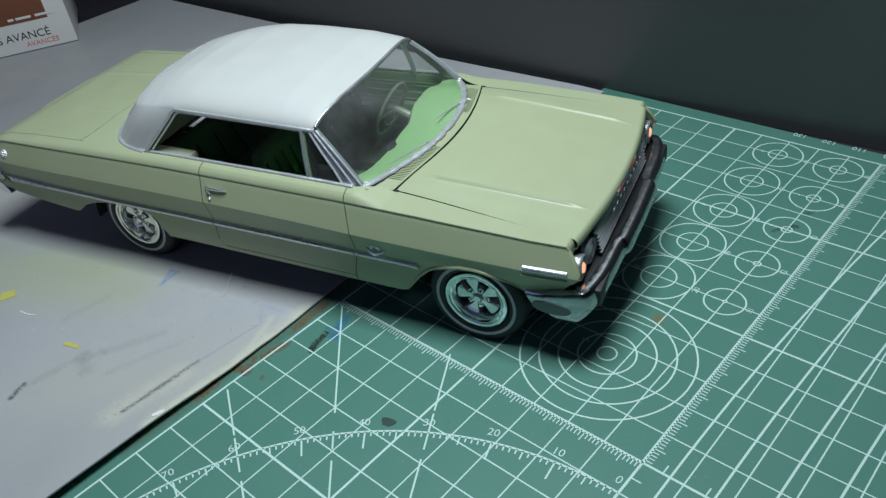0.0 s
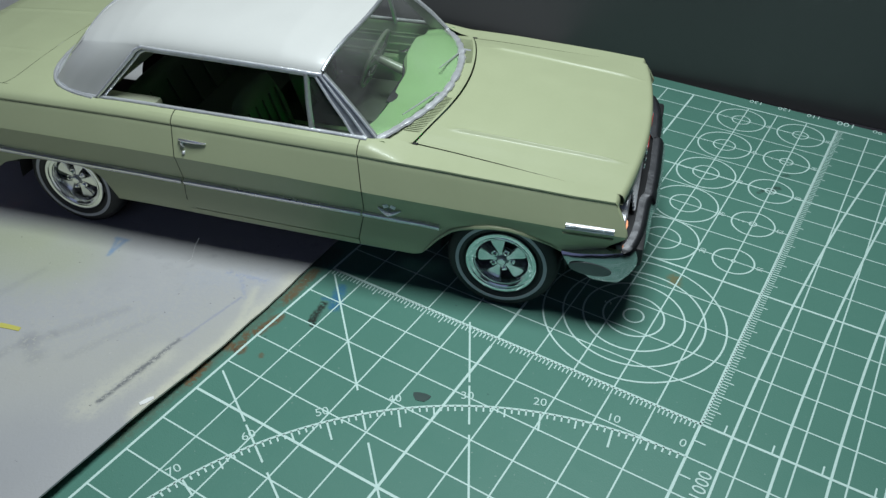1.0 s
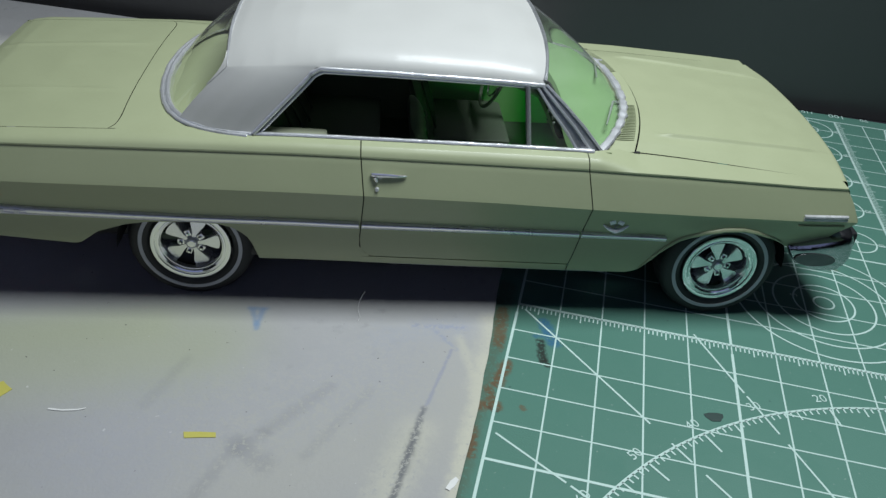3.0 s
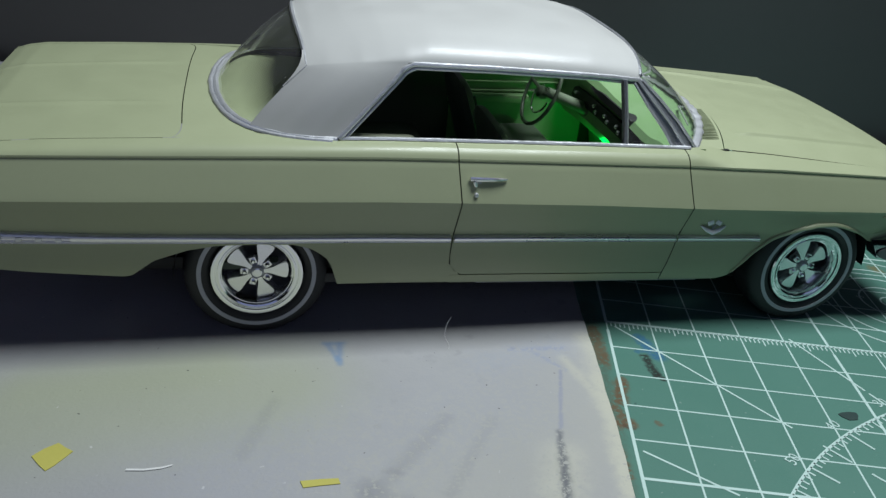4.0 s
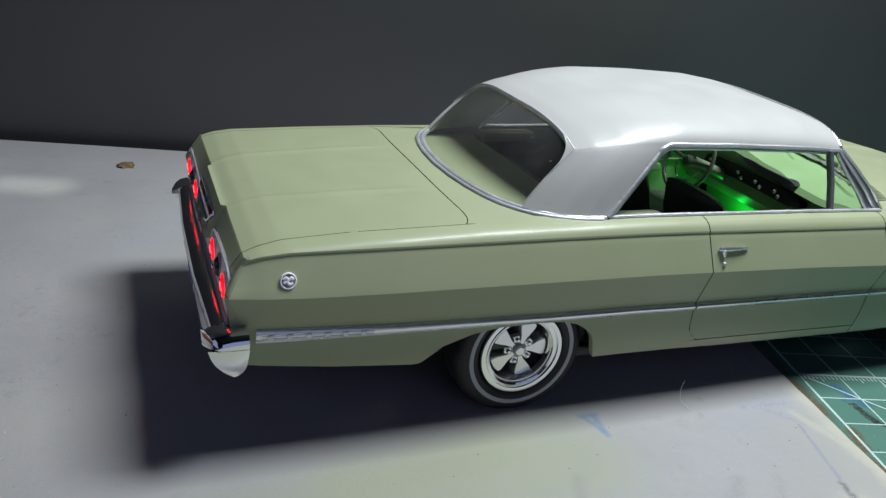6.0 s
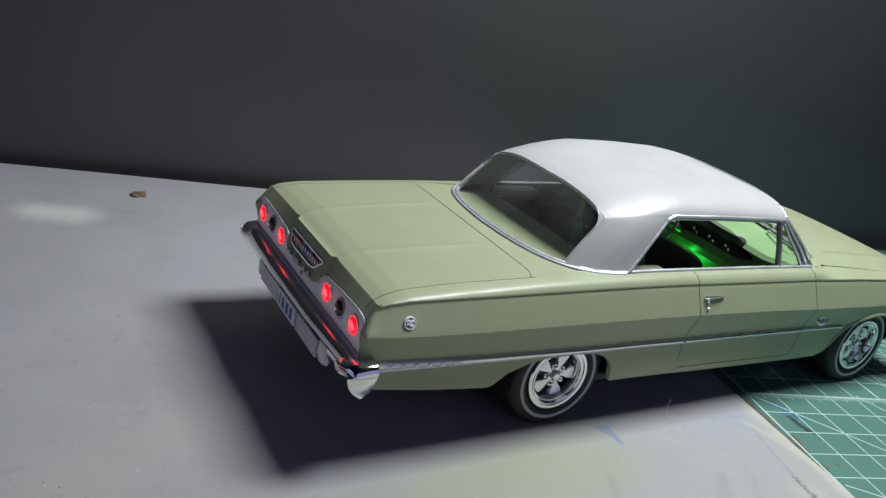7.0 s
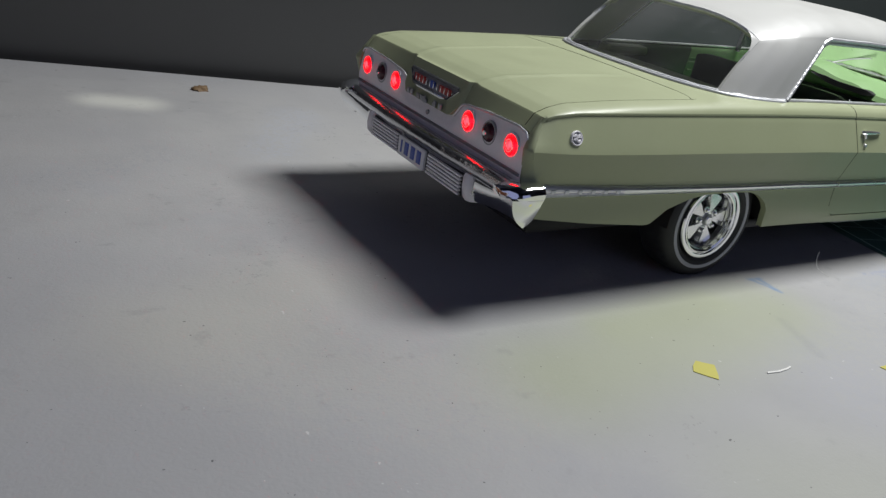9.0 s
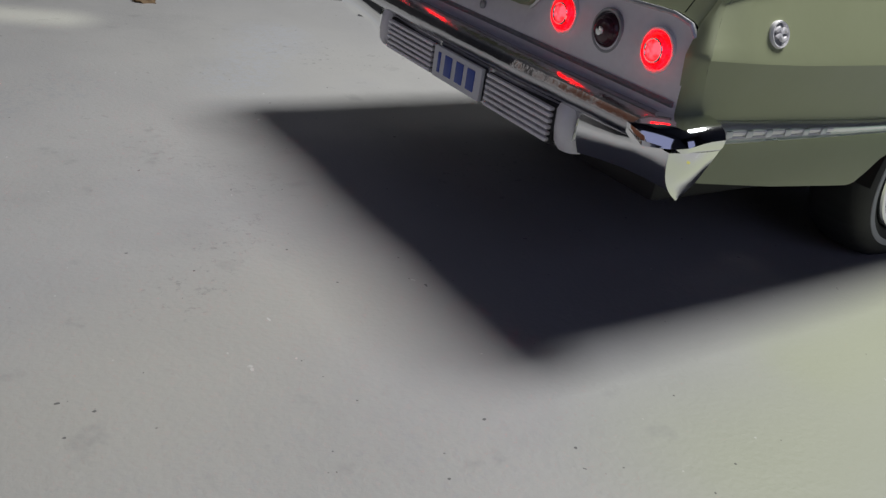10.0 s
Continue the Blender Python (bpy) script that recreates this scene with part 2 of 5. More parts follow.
    c = n.mix(n.math("MULTIPLY", n.step(n.noise(620, 2, 0.5, (1.1, 0.9, 1)), 0.76, 0.79), 0.4), c, (0.70, 0.70, 0.70))
    n.bump(n.math("ADD", fine, n.math("MULTIPLY", n.noise(260, 4), 1.2)), 0.22, 0.0003)
    return n.done(c, n.step(mid, 0.3, 0.8, 0.48, 0.68), 0.0, 0.35)


def board_material():
    n = Nodes("black_foam_board")
    f, big = n.noise(1400, 4), n.noise(6, 4)
    c = n.mix(big, (0.033, 0.034, 0.034), (0.041, 0.042, 0.042))
    c = n.mix(n.math("MULTIPLY", n.step(n.noise(520, 2), 0.76, 0.80), 0.5), c, (0.07, 0.07, 0.075))
    n.bump(f, 0.12, 0.0002)
    return n.done(c, n.step(big, 0.3, 0.7, 0.42, 0.50), 0.0, 1.0)


MAT_GREEN, CARD, BOARD = mat_material(), card_material(), board_material()
DESK = plain("dark_desk_top", (0.02, 0.018, 0.024), 0.6, 0.0, 0.2, 60)
ROOM = plain("dim_room_paint", (0.12, 0.12, 0.13), 0.9, 0.0, 0.05, 8)
YELLOW = plain("yellow_tape", (0.50, 0.46, 0.10), 0.6, 0.0, 0.08, 900, 0.1)

# ---- mesh helpers (all in millimetres) ----


def finish(bm, name, material, parent=None, label="", sharp=28.0, m=None):
    bmesh.ops.remove_doubles(bm, verts=bm.verts, dist=1e-7)
    for f in bm.faces:
        f.smooth = True
    for e in bm.edges:
        if len(e.link_faces) == 2 and e.calc_face_angle(0) > radians(sharp):
            e.smooth = False
    me = bpy.data.meshes.new(name)
    bm.to_mesh(me)
    bm.free()
    me.materials.append(material)
    ob = new(name, me)
    if parent:
        ob.parent = parent
    if m is not None:
        ob.matrix_basis = m
    if label:
        tagged(ob, label)
    return ob


def share(src, name, parent, m):
    """Another part on the same mesh."""
    ob = new(name, src.data)
    ob.parent, ob.matrix_basis = parent, m
    if "label" in src:
        ob["label"] = src["label"]
    return ob


def sheet(bm, rows, wrap=False, flip=False):
    """Quads between rows of points (mm)."""
    vs = [[bm.verts.new(Vector(p) * MM) for p in r] for r in rows]
    n = len(rows[0])
    for i in range(len(rows) - 1):
        for j in range(n if wrap else n - 1):
            q = (vs[i][j], vs[i][(j + 1) % n], vs[i + 1][(j + 1) % n], vs[i + 1][j])
            if len({tuple(v.co) for v in q}) < 3:
                continue
            bm.faces.new(q[::-1] if flip else q)
    return vs


def box(bm, c, s, bevel=0.0, m=None):
    """A box with centre c and sizes s, its edges bevelled."""
    mm = Matrix.Translation(Vector(c) * MM) @ Matrix.Diagonal((s[0] * MM, s[1] * MM, s[2] * MM, 1))
    r = bmesh.ops.create_cube(bm, size=1.0, matrix=(m or Matrix.Identity(4)) @ mm)
    if bevel:
        es = {e for v in r["verts"] for e in v.link_edges}
        bmesh.ops.bevel(bm, geom=list(es), offset=bevel * MM, segments=2, affect="EDGES", profile=0.6)


def tube(bm, pts, r, n=8, flat=1.0, up=(0, 0, 1), closed=False, caps=True):
    """A tube along points (mm); r may be a list; flat squeezes it along up."""
    pts = [Vector(p) for p in pts]
    rs = r if isinstance(r, (list, tuple)) else [r] * len(pts)
    rows = []
    k = len(pts)
    for i, p in enumerate(pts):
        a = pts[i - 1] if (i or closed) else p
        b = pts[(i + 1) % k] if (i < k - 1 or closed) else p
        d = (b - a).normalized()
        side = d.cross(Vector(up)).normalized()
        top = side.cross(d).normalized()
        rows.append([p + side * (rs[i] * math.cos(w)) + top * (rs[i] * flat * math.sin(w)) for w in (2 * math.pi * j / n for j in range(n))])
    if closed:
        rows.append(rows[0])
    vs = sheet(bm, rows, wrap=True)
    if caps and not closed:
        bm.faces.new(vs[0][::-1])
        bm.faces.new(vs[-1])


def lathe(bm, profile, n=48, centre=(0, 0, 0), m=None):
    """Turns a profile of (radius, height) about the y axis; height counts towards -y."""
    rows = []
    for rr, h in profile:
        ring = []
        for j in range(n):
            w = 2 * math.pi * j / n
            v = Vector((rr * math.cos(w) + centre[0], -h + centre[1], rr * math.sin(w) + centre[2]))
            ring.append(m @ v if m else v)
        rows.append(ring)
    sheet(bm, rows, wrap=True)


def lerp(x, xs, ys):
    return float(np.interp(x, xs, ys))


def frange(a, b, n):
    return [a + (b - a) * i / (n - 1) for i in range(n)]


def soft_curve(pts, per=6):
    """A smooth line through points."""
    pts = [Vector(p) for p in pts]
    out = []
    for i in range(len(pts) - 1):
        p0, p1, p2, p3 = pts[max(i - 1, 0)], pts[i], pts[i + 1], pts[min(i + 2, len(pts) - 1)]
        for k in range(per):
            t = k / per
            out.append(0.5 * (2 * p1 + (p2 - p0) * t + (2 * p0 - 5 * p1 + 4 * p2 - p3) * t * t + (3 * p1 - p0 - 3 * p2 + p3) * t ** 3))
    return out + [pts[-1]]


def letters(text, size, depth=0.0):
    """A mesh of the built-in font, in millimetres, from its lower left corner."""
    cu = bpy.data.curves.new("lettering", "FONT")
    cu.body, cu.size, cu.extrude = text, size * MM, depth * MM
    cu.resolution_u = 3
    tmp = bpy.data.objects.new("lettering", cu)
    scene.collection.objects.link(tmp)
    bpy.context.view_layer.update()
    me = bpy.data.meshes.new_from_object(tmp.evaluated_get(bpy.context.evaluated_depsgraph_get()))
    bpy.data.objects.remove(tmp)
    bpy.data.curves.remove(cu)
    return me


# ---- the setting ----
MAT_POSE = pose(0.1078, -0.0583, 0, 0, 0, -15.0)


def setting():
    bm = bmesh.new()
    box(bm, (0, 0, -21), (1600, 1100, 38), 2)
    tagged(finish(bm, "desk", DESK), "dark desk top under the mat and card", "desk", kind="structure")
    # back board stands along the far edge
    bm = bmesh.new()
    box(bm, (-150, 2.5, 248), (1100, 5, 500), 0.6)
    tagged(finish(bm, "wall_north", BOARD, m=MAT_POSE @ pose(0, 0.1623, 0, 0, 0, 2.8)), "matt black foam board standing behind the desk as a backdrop", "backdrop", kind="structure")
    # unseen room shell, added; openings south and west let the world's fill in
    for name, boxes in (("wall_east", [((1500, 0, 700), (40, 3000, 3000))]), ("wall_west", [((-1500, -1000, 700), (40, 1000, 3000)), ((-1500, 1000, 700), (40, 1000, 3000)), ((-1500, 0, -300), (40, 1000, 1000)), ((-1500, 0, 1700), (40, 1000, 1000))]),
                        ("wall_south", [((-1150, -1500, 700), (700, 40, 3000)), ((1150, -1500, 700), (700, 40, 3000)), ((0, -1500, -250), (1600, 40, 1100)), ((0, -1500, 1900), (1600, 40, 600))]),
                        ("ceiling", [((0, 0, 2220), (3040, 3040, 40))]), ("floor", [((0, 0, -820), (3040, 3040, 40))]), ("wall_back", [((0, 1500, 700), (3040, 40, 3000))])):
        bm = bmesh.new()
        for c, s in boxes:
            box(bm, c, s)
        tagged(finish(bm, name, ROOM), "unseen dim room surface, added to bound the fill light", "wall", kind="structure")


setting()


def card_sheet():
    """The painted grey card that lies over the mat's edge; its near corner lifts."""
    n_u, n_v = 90, 150
    rows_top, rows_bot = [], []
    for i in range(n_u):
        s = i / (n_u - 1)
        top, bot = [], []
        for j in range(n_v):
            v = -330 + 484 * j / (n_v - 1)
            edge = lerp(v, [-330, -90, -60, -40, -30, -20, -10, 5, 60], [-99.5, -102.2, -103.0, -103.1, -103.5, -104.0, -104.8, -106.0, -107.6]) + 0.35 * noise.noise((v * 0.05, 1, 0)) + 0.25 * noise.noise((v * 0.3, 2, 0))
            u = -430 + (edge + 430) * s ** 0.75
            far = lerp(u, [-430, -340, -248, -170, -118], [136.5, 140.7, 144.6, 149.0, 153.2]) + 0.8 * noise.noise((u * 0.01, 5, 0))
            vv = min(v, far) if j < n_v - 1 else far
            lift = max(0.0, 1 - (edge - u) / 42) ** 2 * lerp(v, [-330, -90, -60, -50, -40, -30, -20, 5, 30], [4.2, 3.0, 2.3, 1.75, 1.25, 0.9, 0.6, 0.5, 0.0])
            z = 0.5 + lift + 0.08 * noise.noise((u * 0.012, v * 0.012, 3))
            top.append((u, vv, z))
            bot.append((u, vv, z - 0.45 if u > -132 else -1.95))
        rows_top.append(top)
        rows_bot.append(bot)
    bm = bmesh.new()
    sheet(bm, rows_top)
    sheet(bm, rows_bot, flip=True)
    sheet(bm, [rows_top[-1], rows_bot[-1]])
    sheet(bm, [[r[-1] for r in rows_top], [r[-1] for r in rows_bot]], flip=True)
    for v in bm.verts:
        v.co = MAT_POSE @ v.co
    return tagged(finish(bm, "painted_card", CARD, sharp=50), "grey spray-painted card sheet with stains and overspray, lying on the desk", "card", kind="structure")


card_sheet()


def ribbon(bm, pts, width, z=0.03):
    pts = [Vector((p[0], p[1], 0)) for p in pts]
    rows = []
    for i, p in enumerate(pts):
        d = (pts[min(i + 1, len(pts) - 1)] - pts[max(i - 1, 0)]).normalized()
        s = Vector((-d.y, d.x, 0)) * width / 2
        rows.append([(p.x + s.x, p.y + s.y, z), (p.x - s.x, p.y - s.y, z)])
    sheet(bm, rows, flip=True)


def circle_pts(cx, cy, r, n=48, a0=0.0, a1=360.0):
    return [(cx + r * math.cos(radians(a0 + (a1 - a0) * i / n)), cy + r * math.sin(radians(a0 + (a1 - a0) * i / n))) for i in range(n + 1)]


def cutting_mat():
    bm = bmesh.new()
    box(bm, (70, -70, -1.0), (362, 454, 2.0), 0.4)
    for v in bm.verts:
        if v.co.x < 0:
            v.co.x += 1.0 * MM
    mat = tagged(finish(bm, "cutting_mat", MAT_GREEN, m=MAT_POSE), "green self-healing cutting mat with white printed grid, stained at the edge", "cutting mat")
    for k in range(-10, 22):
        u = k * 10
        bm = bmesh.new()
        for a, b in ((-220, -3.2), (0, 150)) if k < 0 else ((-220, 150),):
            ribbon(bm, [(u, a), (u, b)], 0.62 if k % 5 == 0 else 0.36)
        finish(bm, "grid_line", LINE, mat)
    for k in range(-22, 16):
        v = k * 10
        bm = bmesh.new()
        ribbon(bm, [(-100, v), (215, v)], 0.62 if v in (-50, 0, 50, 100, -100, 150) else 0.36, 0.045)
        finish(bm, "grid_line", LINE, mat)
    # rulers with millimetre ticks
    bm = bmesh.new()
    ribbon(bm, [(-100, 0), (0, 0)], 0.75, 0.06)
    ribbon(bm, [(0, 0), (0, 150)], 0.75, 0.06)
    for k in range(0, 101):
        ln = 3.6 if k % 10 == 0 else 2.9 if k % 5 == 0 else 1.9
        ribbon(bm, [(-k, 0), (-k, -ln)], 0.3, 0.06)
    for k in range(0, 151):
        ln = 3.6 if k % 10 == 0 else 2.9 if k % 5 == 0 else 1.9
        ribbon(bm, [(0, k), (ln, k)], 0.3, 0.06)
    for k in range(1, 20):
        ribbon(bm, [(k * 10 - 5, 0), (k * 10 - 5, 2.6)], 0.36, 0.06)
        ribbon(bm, [(0, -k * 10 + 5), (2.6, -k * 10 + 5)], 0.36, 0.06)
    finish(bm, "ruler", LINE, mat, "white printed millimetre ruler")
    for k in range(1, 11):
        cu, cv = (-10, 60 + 20 * (k - 1)) if k <= 5 else (-30, 140 - 20 * (k - 6))
        bm = bmesh.new()
        ribbon(bm, circle_pts(cu, cv, k / 2, 32), 0.42, 0.075)
        ribbon(bm, circle_pts(cu, cv, (k + 10) / 2), 0.46, 0.075)
        if k <= 5:
            ribbon(bm, [(cu - 5, cv), (cu + 5, cv)], 0.36, 0.05)
            ribbon(bm, [(cu, cv - 5), (cu, cv + 5)], 0.36, 0.05)
        finish(bm, "circle_template", LINE, mat)
        for text, du, dv, size in ((str(k), -k / 2 - 1.6 if k < 6 else -k / 2 - 1.7, -0.2, 2.2), (str(k + 10), (k + 10) / 2 + 2.3, -0.5, 2.4)):
            me = letters(text, size)
            me.materials.append(LINE)
            ob = new("number", me)
            ob.parent, ob.matrix_basis = mat, pose((cu + du) * MM, (cv + dv - 0.6) * MM, 0.09 * MM, 0, 0, 90)
    for r in (2.5, 7.5, 12.5, 17.5, 22.5):
        bm = bmesh.new()
        ribbon(bm, circle_pts(-25, 25, r, 64), 0.46, 0.075)
        finish(bm, "target_circle", LINE, mat)
    # protractor round its centre
    bm = bmesh.new()
    ribbon(bm, circle_pts(0, -100, 90, 90, 90, 180), 0.55, 0.075)
    for k in range(0, 91):
        w = radians(90 + k)
        ln = 5.2 if k % 10 == 0 else 2.6 if k % 5 == 0 else 1.5
        ribbon(bm, [(90 * math.cos(w), -100 + 90 * math.sin(w)), ((90 - ln) * math.cos(w), -100 + (90 - ln) * math.sin(w))], 0.38 if k % 10 else 0.45, 0.075)
    for ang, out in ((30, 117), (45, 139), (60, 114)):
        w = radians(90 + ang)
        for r0, r1 in ((8, 82), (85.5, 96 if ang != 45 else 91), (97, out)):
            ribbon(bm, [(r0 * math.cos(w), -100 + r0 * math.sin(w)), (r1 * math.cos(w), -100 + r1 * math.sin(w))], 0.45, 0.065)
    finish(bm, "protractor", LINE, mat, "white printed protractor arc")
    for k in range(0, 90, 10):
        me = letters(str(k), 3.1)
        me.materials.append(LINE)
        w = radians(90 + k)
        r = 92.0
        off = -2.0 if k else -2.4
        c = Vector((r * math.cos(w), -100 + r * math.sin(w), 0)) + Vector((math.cos(w - math.pi / 2), math.sin(w - math.pi / 2), 0)) * off
        ob = new("number", me)
        ob.parent, ob.matrix_basis = mat, pose(c.x * MM, c.y * MM, 0.09 * MM, 0, 0, k)
    # wide arcs at the side
    for k in range(0, 9):
        u0 = 6.8 + 10 * k
        bm = bmesh.new()
        ribbon(bm, [(u0 + v * v / 2000.0, v) for v in range(-60, 151, 6)], 0.55, 0.06)
        finish(bm, "radius_arc", LINE, mat)
    for text, u, v, size, turn in (("R1000", 6.2, -22, 4.0, 90), ("5", -31.4, 25.6, 2.6, 90), ("130", -26.5, 157.0, 3.2, 180), ("120", -16.5, 157.0, 3.2, 180), ("110", -6.5, 157.0, 3.2, 180), ("100", 5.0, 157.3, 4.2, 180), ("90", 13.5, 157.0, 3.2, 180)):
        me = letters(text, size)
        me.materials.append(LINE)
        ob = new("number", me)
        ob.parent, ob.matrix_basis = mat, pose(u * MM, v * MM, 0.09 * MM, 0, 0, turn)
    return mat


cutting_mat()


def flake(name, outline, material, label, z=1.35, category="scrap"):
    """A small flat scrap with a little thickness, from its outline in world millimetres."""
    cx, cy = sum(p[0] for p in outline) / len(outline), sum(p[1] for p in outline) / len(outline)
    bm = bmesh.new()
    vs = [bm.verts.new(((p[0] - cx) * MM, (p[1] - cy) * MM, 0)) for p in outline]
    f = bm.faces.new(vs)
    r = bmesh.ops.extrude_face_region(bm, geom=[f])
    for v in r["geom"]:
        if isinstance(v, bmesh.types.BMVert):
            v.co.z += 0.12 * MM
    bmesh.ops.recalc_face_normals(bm, faces=bm.faces)
    return tagged(finish(bm, name, material, m=pose(cx * MM, cy * MM, z * MM)), label, category)


flake("tape_piece", [(-99.1, -66.8), (-97.6, -65.2), (-95.7, -64.0), (-94.6, -65.1), (-93.2, -66.2), (-94.4, -67.9), (-95.4, -69.3), (-96.4, -70.3), (-97.7, -68.8)], YELLOW, "square piece of yellow masking tape on the grey card", 0.52, "tape")
flake("tape_strip", [(-58.3, -76.3), (-55.2, -76.2), (-52.3, -76.3), (-52.1, -77.5), (-55.0, -77.6), (-57.9, -77.8)], YELLOW, "narrow strip of yellow masking tape on the grey card", 0.52, "tape")
CREAM = plain("pale_scrap", (0.7, 0.7, 0.68), 0.6)
flake("paint_chip", [(-9.6, -90.3), (-8.6, -88.6), (-7.6, -87.7), (-7.1, -88.3), (-7.9, -89.8), (-8.9, -90.8)], CREAM, "small pale paint chip on the lifted edge of the card", 2.72)
flake("paint_flake", [(-84.8, -71.4), (-82, -71.7), (-79.4, -71.5), (-77.9, -71.0), (-77.8, -70.7), (-79.4, -71.1), (-82, -71.3), (-84.6, -71.0)], CREAM, "thin curled white paint flake on the grey card", 0.55)
BLOT = plain("grey_blot", (0.03, 0.055, 0.05), 0.45)
_b = [(47.7 + 1.9 * math.cos(a) * (1 + 0.25 * math.sin(3 * a)), -68.6 + 1.5 * math.sin(a) * (1 + 0.2 * math.cos(2 * a))) for a in frange(0, 5.8, 12)]
flake("glue_blot", _b, BLOT, "dark dried glue blot on the green mat", 0.02, "blot")
STAIN = plain("brown_crumb", (0.16, 0.10, 0.05), 0.7, 0, 0.4, 900, 0.5)


def crumb():
    bm = bmesh.new()
    bmesh.ops.create_icosphere(bm, subdivisions=3, radius=1.0)
    for v in bm.verts:
        k = 1 + 0.45 * noise.noise(v.co * 1.7)
        v.co = Vector((v.co.x * 3.0 * k, v.co.y * 2.2 * k, max(-0.2, v.co.z) * 1.6 * k)) * MM
    tagged(finish(bm, "brown_crumb", STAIN, sharp=60, m=pose(-0.1374, 0.1316, 0.0006)), "small brown crumb lying on the grey card", "crumb")


crumb()

# ---- the model car: shape functions, millimetres, nose towards +x, mirrored in y ----
AXLE_R, AXLE_F, HUB_Z, TYRE_R = -62.6, 55.3, 13.5, 13.5
ARCH_R = ([-114.5, -100, -85.4, -84.2, -80.5, -74.7, -69.8, -62, -56, -53.0, -51.2, -49.7, -48.9, -48.5, -48.3], [18.2, 16.5, 15.3, 15.6, 18.4, 20.3, 21.1, 21.3, 21.1, 20.3, 19.2, 17.9, 16.2, 13.6, 12.3])
ARCH_F = ([-48.3, 33.6, 35.6, 40, 43.2, 46, 49, 52.7, 57, 60, 64.7, 67, 68.5, 69.6, 71.5, 75, 79, 81.5, 83.5], [12.3, 12.25, 13.0, 18.8, 21.9, 23.6, 24.9, 25.8, 25.9, 25.3, 23.5, 22.2, 21.3, 21.0, 21.3, 22.2, 23.2, 24.0, 26.5])
LOW_X, LOW_Z = ARCH_R[0] + ARCH_F[0][1:], ARCH_R[1] + ARCH_F[1][1:]


def z_low(x):
    return lerp(x, LOW_X, LOW_Z)


def z_trim(x):
    return lerp(x, [-114, -90, -60, -30, 0, 40], [23.5, 22.9, 22.4, 22.25, 22.4, 22.4])


def z_crease(x):
    return lerp(x, [-118, -104, -25, 2, 22, 42, 64, 83], [31.2, 30.75, 30.65, 30.5, 30.05, 29.7, 29.1, 28.5])


def z_shoulder(x):
    return lerp(x, [-117, -115, -112.5, -108, -91, -59, -30, 20, 42, 62, 81], [35.8, 36.4, 37.1, 37.6, 37.85, 38.15, 38.25, 38.1, 37.5, 36.45, 35.4])


def wide(x):
    return lerp(x, [-119, -112, -90, 45, 70, 85], [0.972, 0.99, 1.0, 1.0, 0.985, 0.955])


def y_side(x, z):
    zt, zc, zs = z_trim(x), z_crease(x), z_shoulder(x)
    flare = 1.0 * math.exp(-((x - AXLE_F) / 14) ** 4) * max(0, min(1, (zc - 0.6 - z) / 3.2))
    return lerp(z, [12.5, 14, 17, zt - 0.5, zt + 0.6, zc - 0.4, zc, zc + 0.4, zs - 0.9, zs - 0.55, zs - 0.3, zs], [35.3, 35.9, 36.1, 35.75, 35.7, 37.75, 37.9, 37.75, 35.22, 35.0, 35.16, 35.1]) * wide(x) + flare


CROWN = ([-117, -115, -112.5, -109, -95, -74, -40, 0, 30, 38, 45, 52, 62, 70, 78, 83], [36.0, 36.8, 37.8, 38.6, 39.55, 40.5, 41.0, 41.2, 41.0, 40.5, 39.9, 39.3, 38.3, 37.6, 36.7, 36.0])


def z_top(x, y):
    """Hood, belt and deck height."""
    zc, zs = lerp(x, *CROWN), z_shoulder(x)
    a = min(1.0, abs(y) / (35.1 * wide(x)))
    z = zc - (zc - zs) * (0.30 * a ** 2 + 0.12 * a ** 10 + 0.58 * a ** 40)
    if x > 23:
        # the hood falls to its seams, beyond them the fenders are nearly flat
        drop = lerp(a, [0, 0.3, 0.5, 0.6, 0.7, 0.78, 0.86, 0.93, 1.0], [0, 0.02, 0.1, 0.21, 0.42, 0.66, 0.84, 0.91, 1.0])
        w = min(1, (x - 23) / 9)
        z += w * (zc - (zc - zs) * drop - z)
        k = min(1, max(0, (x - 38) / 4)) * min(1, max(0, (81 - x) / 6))
        for r in (21.5 - 0.04 * (x - 38),):
            z += 0.5 * k * math.exp(-((abs(y) - r) / 0.42) ** 2) + 0.14 * k / (1 + math.exp((abs(y) - r) * 1.6))
    elif x < -74:
        k = min(1, max(0, (-77 - x) / 8))
        z += 0.22 * k * math.exp(-((abs(y) - 12.5 - (x + 115) * 0.03) / 0.9) ** 2)
    return z


def x_front(z):
    return lerp(z, [18, 21, 24.5, 27, 28.2, 29, 32, 34.6, 35.5, 40], [76.5, 77.4, 79.2, 81.8, 82.7, 82.6, 81.2, 79.5, 79.2, 79.2])


def x_rear(z):
    return lerp(z, [16, 18.4, 24.4, 30.2, 31.2, 34.3, 36.5, 38.5, 40], [-114.2, -114.3, -114.4, -117.4, -117.7, -115.7, -114.3, -113.9, -113.9])


def x_door_front(z):
    return lerp(z, [14.2, 22, 30, 38, 40], [19.9, 21.6, 22.3, 20.7, 20.0])


def x_door_rear(z):
    return lerp(z, [14.2, 14.7, 15.8, 17.6, 22, 30, 38.4, 41], [-23.2, -24.9, -26.1, -26.5, -26.2, -25.7, -26.6, -27.0])


def hood_half(x):
    return lerp(x, [31, 82], [27.9, 31.0])


